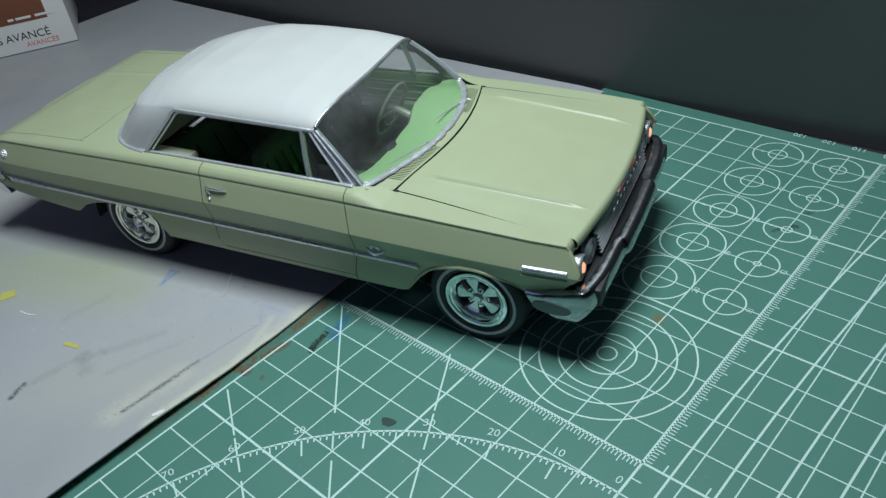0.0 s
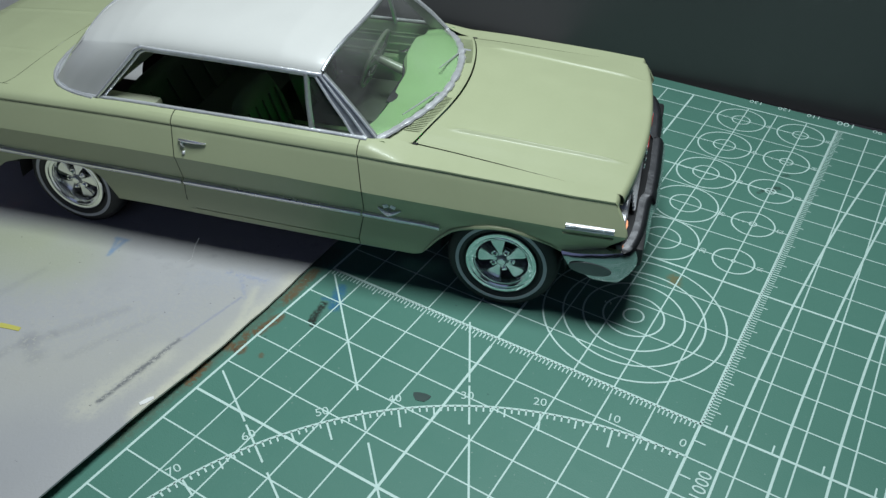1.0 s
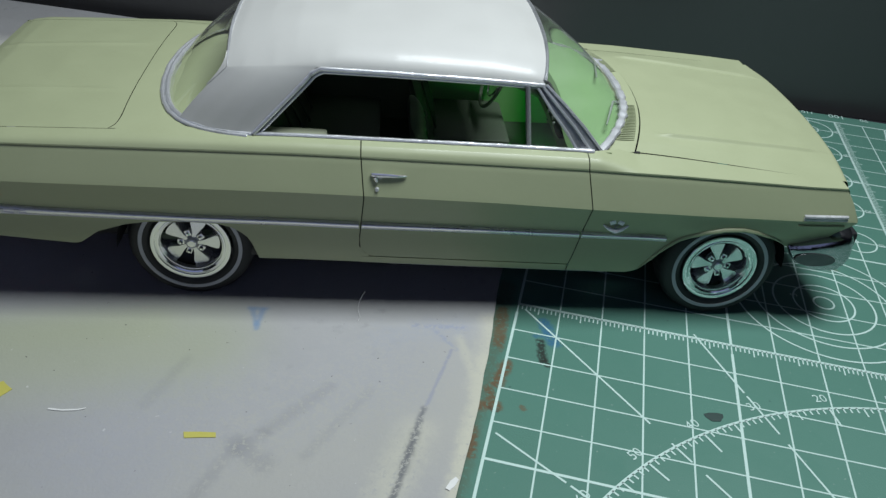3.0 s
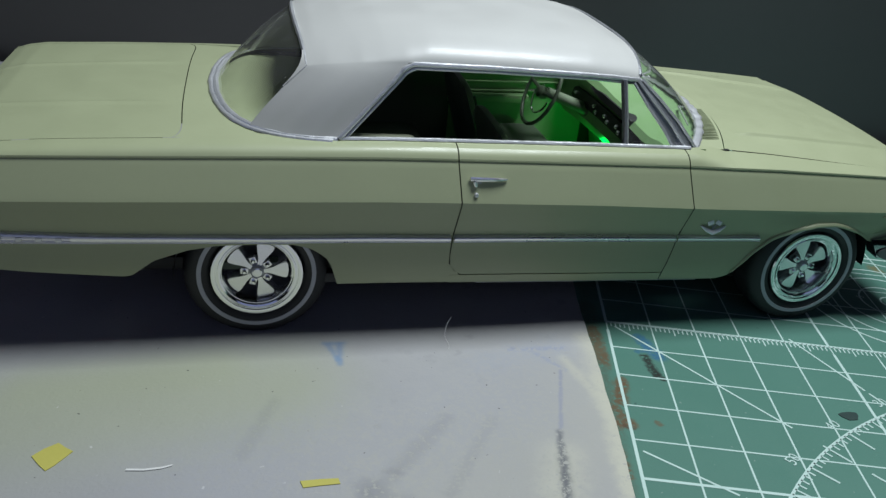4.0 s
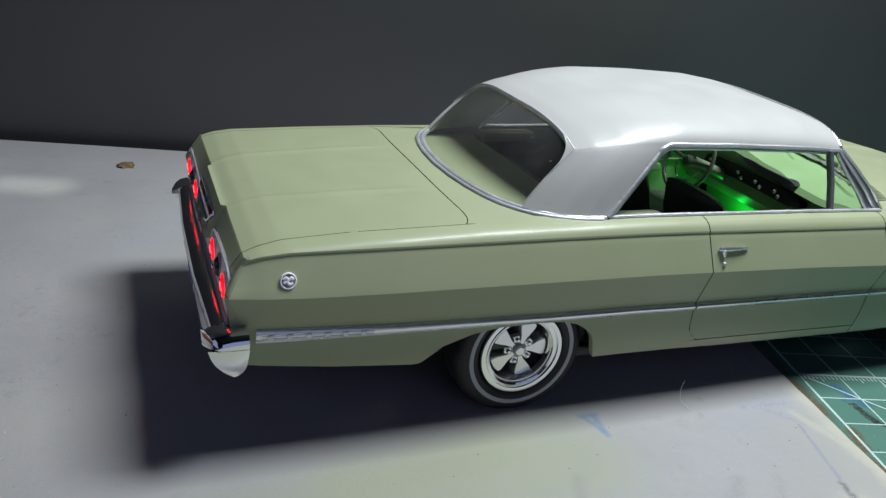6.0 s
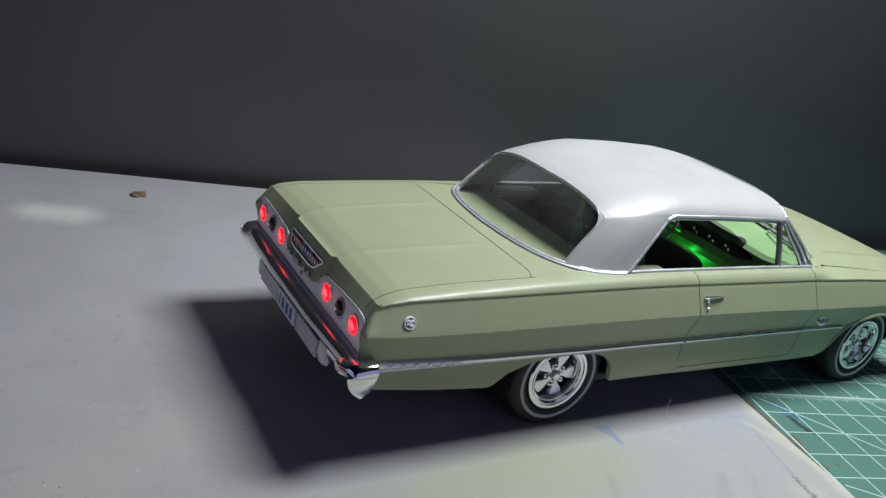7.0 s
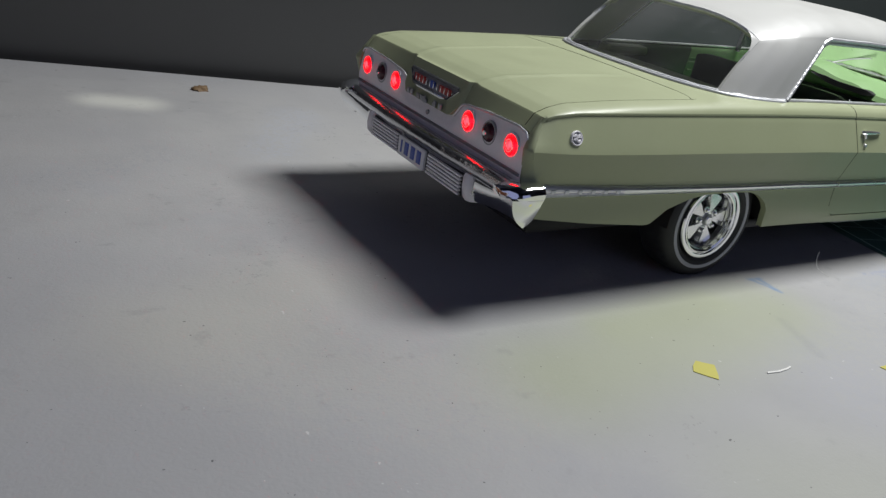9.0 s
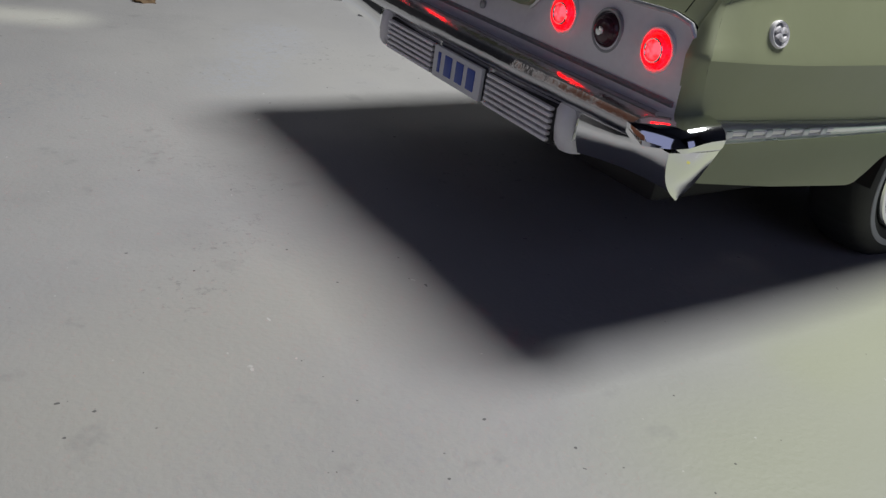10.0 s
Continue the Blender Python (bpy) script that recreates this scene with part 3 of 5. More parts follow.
def y_in(x):
    """Where the side panels' top strip ends, towards the middle."""
    return lerp(x, [-120, -115, -109, -99, -79, -75.5, -62, -56, -48.5, 21, 23, 25, 28, 31.8, 70, 82], [31.8, 31.8, 31.15, 30.75, 31.05, 31.05, 29.2, 30.9, 31.35, 31.35, 31.0, 29.8, 28.4, 28.15, 30.28, 31.0])


def lid_half(x):
    return lerp(x, [-115, -109, -99, -79], [31.6, 31.0, 30.6, 30.9])


def side_panel(xa, xb, sgn, step=0.8, floor=None, top=True):
    """One pressed side panel between two edge lines, from its lower edge over the shoulder to the top strip."""
    low = floor or z_low
    n = max(6, int((xb(30) - xa(30)) / step))
    kinds = [("flange", 0)] + [("side", f) for f in (0, 0.04, 0.12, 0.25, 0.4, 0.52, 0.58, 0.72, 0.86, 0.95, 1.0)] + [("up", f) for f in (0.05, 0.25, 0.5, 0.75, 0.88, 0.928, 0.962, 1.0)]
    if top:
        kinds += [("top", f) for f in (0.05, 0.12, 0.22, 0.4, 0.7, 1.0)]
    rows = []
    for kind, f in kinds:
        row = []
        for i in range(n + 1):
            s = i / n
            x = xa(30) + (xb(30) - xa(30)) * s
            for _ in range(3):
                zl, zc, zs = low(x), z_crease(x), z_shoulder(x)
                z = zl if kind == "flange" else zl + (zc - zl) * f if kind == "side" else zc + (zs - zc) * f if kind == "up" else zs + 0.6 * f
                x = xa(30) + (xb(30) - xa(30)) * s + (xa(z) - xa(30)) * (1 - s) ** 6 + (xb(z) - xb(30)) * s ** 6
            if kind == "top":
                ys = y_side(x, z_shoulder(x))
                y = ys + (y_in(x) - ys) * f
                z = z_top(x, y)
            else:
                y = y_side(x, z) - (1.4 if kind == "flange" else 0)
            row.append((x, sgn * y, z))
        rows.append(row)
    bm = bmesh.new()
    sheet(bm, rows, flip=sgn > 0)
    return bm


GAPW = 0.115
car = tagged(new("model_car"), "pale green scale model hardtop car with white roof and whitewalls", "model car")


def shells():
    for sgn in (-1, 1):
        quarter = finish(side_panel(lambda z: x_rear(z), lambda z: x_door_rear(z) - GAPW, sgn), "quarter_panel", PAINT, car, sharp=16)
        door = finish(side_panel(lambda z: x_door_rear(z) + GAPW, lambda z: x_door_front(z) - GAPW, sgn, floor=lambda x: 14.4), "door", PAINT, car, sharp=16)
        fender = finish(side_panel(lambda z: x_door_front(z) + GAPW, x_front, sgn, step=0.6), "front_fender", PAINT, car, sharp=16)
        # sill below the door
        bm = bmesh.new()
        rows = []
        for dz, dy in ((12.2, -1.6), (12.2, 0), (12.8, 0), (14.17, 0), (14.17, -1.2)):
            rows.append([(x, sgn * (y_side(x, dz) + dy), dz) for x in frange(-26.0, 19.8, 40)])
        sheet(bm, rows, flip=sgn > 0)
        finish(bm, "rocker_panel", PAINT, car, sharp=20)
        bm = bmesh.new()
        tube(bm, [(x, sgn * 34.4, 11.95) for x in frange(-20, 29, 12)], 0.6, 8, 0.55)
        finish(bm, "sill_strip", DARK_FOIL, car)
        # dark shell behind the joints
        bm = bmesh.new()
        rows = []
        for f in (0.05, 0.3, 0.55, 0.8, 1.0, 1.5, 1.9):
            row = []
            for x in frange(-113, 77.5, 120):
                zl, zc, zs = max(z_low(x), 13.0), z_crease(x), z_shoulder(x)
                z = zl + (zc - zl) * f if f <= 1 else zc + (zs - zc) * (f - 1)
                row.append((x, sgn * (y_side(x, z) - 1.0), z))
            rows.append(row)
        rows.append([(x, sgn * (y_in(x) - 0.3), z_top(x, y_in(x)) - 1.0) for x in frange(-113, 77.5, 120)])
        sheet(bm, rows, flip=sgn > 0)
        finish(bm, "inner_shell", GAP, car)
        yield sgn, quarter, door, fender


def x_hood_back(y):
    return 37.6 - 5.6 * (abs(y) / 28) ** 2


def x_glass_base(y):
    return 34.0 - 11.6 * (min(abs(y), 31.2) / 31.0) ** 2.3


def x_window_base(y):
    return lerp(abs(y), [0, 8, 14, 19, 23, 26, 28, 29.6, 30.9, 31.5], [-70.2, -69.7, -68.7, -67.3, -65.4, -63.1, -60.7, -57.6, -53.2, -48.3])


def hood():
    bm = bmesh.new()
    rows = []
    cols = [("in", f) for f in frange(0, 1, 16)[:-1]] + [("ridge", d) for d in (-2.0, -1.4, -1.0, -0.7, -0.45, -0.2, 0.0, 0.2, 0.45, 0.7, 1.0, 1.4, 2.0)] + [("out", f) for f in frange(0, 1, 14)[1:]]
    cols = [(-1, *c) for c in reversed(cols[1:])] + [(1, *c) for c in cols]
    for i in range(81):
        s = i / 80
        row = []
        for sg, kind, f in cols:
            y = 20.0
            for _ in range(3):
                x = x_hood_back(y) + 0.25 + (82.9 - 3.2 * (abs(y) / 31) ** 2 - x_hood_back(y)) * s
                r, half = 21.5 - 0.04 * (x - 38), hood_half(x) + 0.02 - 0.20 * min(1, max(0, (70 - x) / 20))
                y = (r - 2.0) * f if kind == "in" else r + f if kind == "ridge" else r + 2.0 + (half - r - 2.0) * f
            row.append((x, sg * y, z_top(x, y)))
        rows.append(row)
    last = rows[-1]
    for dx, dz in ((0.5, -0.35), (0.85, -1.0), (0.95, -1.9), (0.7, -2.6), (-1.5, -2.7)):
        rows.append([(x + dx, y, z + dz) for x, y, z in last])
    first = [(x, y, z - 1.0) for x, y, z in rows[0]]
    sheet(bm, [first] + rows)
    h = finish(bm, "hood", PAINT, car, "pale green hood with two raised ridges", sharp=32)
    # fender noses close round to the grille opening
    for sgn in (-1, 1):
        bm = bmesh.new()
        rows = [[], [], [], []]
        for z in frange(24.0, 35.3, 26):
            x = x_front(z)
            y = y_side(x, min(z, z_shoulder(x)))
            for k, (dx, dy) in enumerate(((0, 0), (0.25, -0.5), (0.1, -1.3), (-1.6, -1.6))):
                rows[k].append((x + dx, sgn * (y + dy), z))
        sheet(bm, rows, flip=sgn < 0)
        finish(bm, "fender_nose", PAINT, car, sharp=40)
        bm = bmesh.new()
        rows = []
        for dx, dz in ((-0.6, 0), (0, 0), (0.5, -0.35), (0.85, -1.0), (0.95, -1.7), (0.9, -3.6), (-1.2, -3.8)):
            rows.append([(x_front(35.5) + dx - 0.25 * f, sgn * (30.2 + (y_side(79.2, 35.5) + 0.05 - 30.2) * f), z_top(79.0, 30.2 + 3.75 * f) + dz) for f in frange(0, 1, 9)])
        sheet(bm, rows, flip=sgn < 0)
        finish(bm, "fender_cap", PAINT, car, sharp=40)
        bm = bmesh.new()
        box(bm, (32.4, sgn * 28.05, z_top(32, 28) + 0.02), (1.5, 0.7, 0.3), 0.1)
        finish(bm, "hood_hinge", BLACK, car)
    for k in range(9):
        bm = bmesh.new()
        box(bm, (84.0, -12 + 3 * k, 31.4), (0.3, 1.2, 0.9), 0.15)
        finish(bm, "script_block", CHROME, car)
    # emblem on the hood's lip
    bm = bmesh.new()
    box(bm, (83.75, 0, 33.5), (0.5, 17, 1.5), 0.2)
    e = finish(bm, "hood_emblem", FOIL, car, "winged enamel emblem")
    for k, (y, w, mt) in enumerate(((-5, 6.0, RED_PAINT), (0, 3.0, BLUE_PAINT), (5, 6.0, RED_PAINT))):
        bm = bmesh.new()
        box(bm, (84.05, y, 33.5), (0.2, w, 0.9), 0.05)
        finish(bm, "enamel_inlay", mt, e)
    return h


def panel_top(y):
    """Upper edge of the tail panel: high round the lamps, low under the lid's middle."""
    return lerp(abs(y), [0, 8.9, 9.6, 11.6, 12.6, 14, 22, 31, 33.4, 34.8], [29.5, 29.5, 29.8, 32.2, 32.8, 33.1, 33.8, 34.1, 33.6, 31.8])


def cowl_and_deck():
    bm = bmesh.new()
    rows = []
    for k in range(7):
        s = k / 6
        rows.append([((x_glass_base(y) - 0.6) * (1 - s) + (x_hood_back(y) - 0.12) * s, y, z_top(30, y) - 0.12 - (0.15 * math.sin(math.pi * s))) for y in frange(-28.3, 28.3, 60)])
    sheet(bm, rows)
    cowl = finish(bm, "cowl", PAINT, car, "pale green cowl with fine vent slots")
    # slots are flush bars; the shade inside them is put into their green
    for y in [v for a, b in ((-24.5, -9.5), (9.5, 24.5)) for v in frange(a, b, 24)]:
        xa, xb = x_glass_base(y) + 1.3, x_hood_back(y) - 0.8
        bm = bmesh.new()
        box(bm, ((xa + xb) / 2, y, z_top(30, y) - 0.13), (xb - xa, 0.24, 0.24), 0.04)
        finish(bm, "vent_slot", VENT, cowl)
    bm = bmesh.new()
    rows = []
    for k in range(9):
        s = k / 8
        rows.append([((x_window_base(y) + 0.8) * (1 - s) + (-75.8 + 1.2 * (abs(y) / 30.9) ** 3 - 1.9 * (abs(y) / 30.9) ** 16) * s, y, z_top(-71 - 3.7 * s, y) - 0.05 * max(0, min(1, abs(y) - 28))) for y in frange(-30.85, 30.85, 90)])
    sheet(bm, rows, flip=True)
    finish(bm, "rear_shelf_panel", PAINT, car)

    # trunk lid: its middle stands proud at the rear edge and folds down further
    def mid(y, inner=11.2, outer=11.7):
        return min(1, max(0, (outer - abs(y)) / (outer - inner)))

    bm = bmesh.new()
    qs = frange(-1, 1, 131)
    rows = []
    for i in range(60):
        f = (i / 59) ** 0.8
        row = []
        for q in qs:
            xf, xb = -76.0 + 1.2 * abs(q) ** 3 - 1.9 * abs(q) ** 16, -115.0 - 0.85 * mid(32 * q)
            x = xf + (xb - xf) * f
            y = lid_half(max(x, -115)) * q
            row.append((x, y, z_top(max(x, -115), y)))
        rows.append(row)
    last = rows[-1]
    for f in (0.05, 0.12, 0.35, 0.7, 1.0):
        rows.append([(x - 0.12 - (1.75 + 0.75 * mid(y, 8.8, 11.4)) * f, y, z - 0.1 - (panel_top(y) * -1 + z - 0.25) * f) for x, y, z in last])
    rows.append([(x + 1.2, y, z - 0.1) for x, y, z in rows[-1]])
    sheet(bm, rows, flip=True)
    finish(bm, "trunk_lid", PAINT, car, "pale green trunk lid with two faint ridges", sharp=22)
    for sgn in (-1, 1):
        # the deck's corner beside the lid, folded down like the lid
        bm = bmesh.new()
        rows = []
        for f in (-1.0, 0.0, 0.05, 0.12, 0.35, 0.7, 1.0):
            row = []
            for y in frange(31.7, 34.6, 9):
                x = -114.95 + 0.9 * max(0, (y - 33.2) / 1.4) ** 2
                z = z_top(-115, y)
                row.append((x + 1.0, sgn * y, z_top(x + 1.0, y)) if f < 0 else (x, sgn * y, z) if f == 0 else (x - 0.12 - 1.75 * f, sgn * y, z - 0.1 - (z - panel_top(y) - 0.25) * f))
            rows.append(row)
        sheet(bm, rows, flip=sgn < 0)
        finish(bm, "deck_corner", PAINT, car, sharp=22)
        # broad rounded facet between the quarter's edge and the tail panel
        bm = bmesh.new()
        rows = [[] for _ in range(7)]
        for z in frange(18.1, 36.6, 50):
            x = x_rear(z)
            y = y_side(x, min(z, z_shoulder(x)))
            xi, yi = lerp(z, [16, 24, 31, 34, 36.6], [-116.2, -117.2, -117.9, -116.7, -114.9]), lerp(z, [16, 24, 31, 34, 36.6], [34.4, 34.3, 34.1, 33.9, 33.9])
            for k, f in enumerate((0, 0.12, 0.3, 0.5, 0.75, 1.0)):
                bow = 0.45 * math.sin(math.pi * f)
                rows[k].append((x + (xi - x) * f - bow, sgn * (y + (yi - y) * f + bow * 0.6), z))
            rows[6].append((xi + 1.6, sgn * (yi - 0.2), z))
        sheet(bm, rows, flip=sgn > 0)
        finish(bm, "quarter_end", PAINT, car, sharp=40)


def strip(bm, sgn, xs, height, proud, z_of=z_trim, dz=0.0):
    """A half-round moulding on the body side."""
    rows = []
    for x in xs:
        h = height(x) if callable(height) else height
        zc = z_of(x) + dz
        rows.append([(x, sgn * (y_side(x, zc + h * f) + proud * p), zc + h * f) for f, p in ((-0.5, -0.3), (-0.5, 0.6), (-0.42, 0.85), (-0.3, 0.8), (-0.24, 0.62), (-0.16, 0.62), (-0.1, 0.88), (0.14, 1.0), (0.26, 0.92), (0.44, 0.45), (0.5, 0.15), (0.5, -0.3))])
    vs = sheet(bm, rows, flip=sgn < 0)
    bm.faces.new(vs[0] if sgn < 0 else vs[0][::-1])
    bm.faces.new(vs[-1][::-1] if sgn < 0 else vs[-1])


def side_details(sgn, quarter, door, fender):
    def hgt(x):
        return lerp(x, [-113.5, -93, -88, -60, 41.5], [2.4, 1.8, 1.65, 1.45, 1.2])

    for parent, a, b in ((quarter, -113.2, -26.65), (door, -26.0, 21.0), (fender, 21.5, 40.5)):
        bm = bmesh.new()
        strip(bm, sgn, frange(a, b, max(8, int((b - a) / 1.5))), hgt, 0.85)
        trim = finish(bm, "side_trim", TRIM, parent, "polished metal side moulding", sharp=35)
        if parent is quarter:
            bm = bmesh.new()
            strip(bm, sgn, frange(-112.3, -93.6, 16), 1.25, 0.9)
            finish(bm, "trim_inset", SILVER, parent, "dull silver inset with raised plain script")
            for k in range(6):
                bm = bmesh.new()
                x = -110.9 + 3.1 * k
                z = z_trim(x)
                box(bm, (x, sgn * (y_side(x, z) + 0.92), z), (1.0, 0.22, 0.75), 0.12)
                finish(bm, "script_block", FOIL, parent)
    # round quarter emblem
    x, z = -108.5, 33.5
    y = y_side(x, z)
    tilt = pose(x * MM, sgn * y * MM, z * MM, 0, 0, 0 if sgn < 0 else 180) @ pose(0, 0, 0, -20, 0, 0)
    bm = bmesh.new()
    lathe(bm, [(0, 0.12), (1.06, 0.12), (1.1, 0.32), (1.24, 0.36), (1.36, 0.15), (1.36, -0.4)], 32)
    em = finish(bm, "emblem", SILVER, quarter, "round chrome emblem")
    em.matrix_basis = tilt
    for pts in ([(-0.8, -0.26, 0.25), (-0.35, -0.32, 0.55), (0.0, -0.3, 0.1), (0.4, -0.32, 0.5), (0.8, -0.26, 0.2)], [(-0.75, -0.26, -0.3), (-0.3, -0.3, -0.05), (0.1, -0.32, -0.5), (0.7, -0.26, -0.35)]):
        bm = bmesh.new()
        tube(bm, soft_curve(pts, 3), 0.24, 6, 1, (0, 1, 0))
        finish(bm, "emblem_relief", SILVER, em)
    bm = bmesh.new()
    lathe(bm, [(0, 0.16), (1.1, 0.16), (1.14, 0.05)], 28)
    finish(bm, "emblem_field", DARK_FOIL, em)
    # door handle: a slim bar with its lever below the rear end
    yb = sgn * y_side(-20.7, 34.9)
    bm = bmesh.new()
    rows = []
    for x, h, o in ((-24.5, 0.25, 0.35), (-24.3, 0.42, 0.6), (-23.5, 0.48, 0.75), (-21.8, 0.48, 0.8), (-19.8, 0.42, 0.75), (-18.3, 0.32, 0.65), (-17.4, 0.2, 0.5), (-17.1, 0.08, 0.3)):
        rows.append([(x, yb + sgn * dy, 34.95 + dz) for dy, dz in ((0.15, h * 0.7), (o * 0.7, h), (o, h * 0.35), (o, -h * 0.35), (o * 0.7, -h), (0.15, -h * 0.7))])
    vs = sheet(bm, rows, wrap=True)
    bm.faces.new(vs[0])
    bm.faces.new(vs[-1])
    bmesh.ops.recalc_face_normals(bm, faces=bm.faces)
    h = finish(bm, "door_handle", HANDLE, door, "slim chrome door handle", sharp=40)
    bm = bmesh.new()
    tube(bm, [(-23.5, yb + sgn * 0.6, 34.5), (-23.25, yb + sgn * 0.75, 33.8), (-23.0, yb + sgn * 0.45, 33.1)], [0.5, 0.4, 0.15], 10, 1.0, (0, 1, 0))
    finish(bm, "lever", HANDLE, h)
    bm = bmesh.new()
    tube(bm, [(-22.6, yb - sgn * 0.3, 34.25), (-22.6, yb + sgn * 0.35, 34.25)], 0.5, 10)
    finish(bm, "handle_foot", DARK_FOIL, h)
    bm = bmesh.new()
    lathe(bm, [(0, 0.45), (0.35, 0.4), (0.45, 0.1), (0.45, -0.5)], 16)
    finish(bm, "door_lock", FOIL, door).matrix_basis = pose(-23.1 * MM, sgn * y_side(-23.1, 32.1) * MM, 32.1 * MM, 0, 0, 0 if sgn < 0 else 180)
    # crossed flag badge on the fender
    x, z = 28.5, 25.6
    y = sgn * (y_side(x, z) + 0.3)
    bm = bmesh.new()
    tube(bm, [(25.7, y - sgn * 0.1, 25.6), (27.0, y + sgn * 0.15, 24.85), (28.4, y + sgn * 0.25, 24.3), (29.9, y + sgn * 0.15, 24.85), (31.3, y - sgn * 0.1, 25.6)], [0.16, 0.42, 0.55, 0.42, 0.16], 8)
    v = finish(bm, "fender_badge", SILVER, fender, "chrome vee badge with small flags")
    for dx, r in ((-0.85, -24), (0.95, 24)):
        bm = bmesh.new()
        box(bm, (0, 0, 0), (1.35, 0.4, 0.95), 0.12)
        for k in (-0.32, 0.0, 0.32):
            box(bm, (k, -sgn * -0.22, 0), (0.14, 0.14, 0.8), 0.03)
        finish(bm, "flag", SILVER, v).matrix_basis = pose((x + dx) * MM, y * MM, 26.45 * MM, 0, r, 0)
        bm = bmesh.new()
        tube(bm, [(x - 0.4 * dx, y, 24.6), (x + 1.4 * dx, y, 27.2)], 0.12, 6)
        finish(bm, "flag_pole", DARK_FOIL, v)
    # rolled lip round the front wheel opening
    bm = bmesh.new()
    tube(bm, [(x, sgn * (y_side(x, z_low(x) + 0.3) + 0.05), z_low(x) + 0.25) for x in frange(36.0, 68.0, 44)], [0.12 + 0.42 * math.sin(math.pi * i / 43) ** 0.6 for i in range(44)], 8)
    finish(bm, "arch_lip", PAINT, fender)
    # bright slats behind the headlamps
    for k, (dz, h, a) in enumerate(((0.7, 0.52, 69.5), (0.0, 0.52, 69.5), (-1.7, 0.28, 68.9))):
        bm = bmesh.new()
        strip(bm, sgn, frange(a, 80.0, 12), h, 0.45, lambda x: 29.5 - 0.03 * (x - 69))
        for vtx in bm.verts:
            vtx.co.z += dz * MM
            vtx.co.y += sgn * (0.2 if dz < -1 else 0.05) * MM * (-1 if dz < -1 else 1)
        finish(bm, "fender_slat", FOIL if k < 2 else PAINT, fender, "bright metal slat" if k < 2 else "")


# roof: side edge, top line and rear glass corners
def roof_edge(x):
    return lerp(x, [-54, -50, -44, -36, -20, 0, 9, 12], [24.6, 25.9, 27.1, 27.9, 28.2, 27.7, 27.0, 26.4]), lerp(x, [-54, -50, -44, -36, -20, 0, 9, 12], [51.2, 52.1, 53.0, 53.5, 53.6, 53.1, 52.5, 52.2])


def roof_mid(x):
    return lerp(x, [-56, -52, -46, -40, -30, -15, 0, 8, 12, 14], [54.2, 55.8, 57.4, 58.4, 59.0, 59.0, 58.4, 57.3, 56.3, 55.6])


def roof_z(x, q):
    ye, ze = roof_edge(x)
    zm = roof_mid(x)
    k = min(1, max(0, (-32 - x) / 14))
    return ze + (zm - ze) * (1 - abs(q) ** (4.2 - 0.9 * k)) ** (0.62 + 0.33 * k)


PILLAR_TOP, PILLAR_FOOT = (-36.3, 27.95, 52.9), (-48.2, 31.5, 40.2)
GLASS_TOP, GLASS_FOOT = (-53.4, 24.7, 51.6), (-63.6, 26.2, 40.8)


def uneven(n, r, seed, wild=1.0):
    """Radii for a hand-laid strip of foil."""
    return [r * (1 + wild * (0.22 * noise.noise((i * 0.37, seed, 0)) + 0.12 * noise.noise((i * 1.3, seed, 5)))) for i in range(n)]


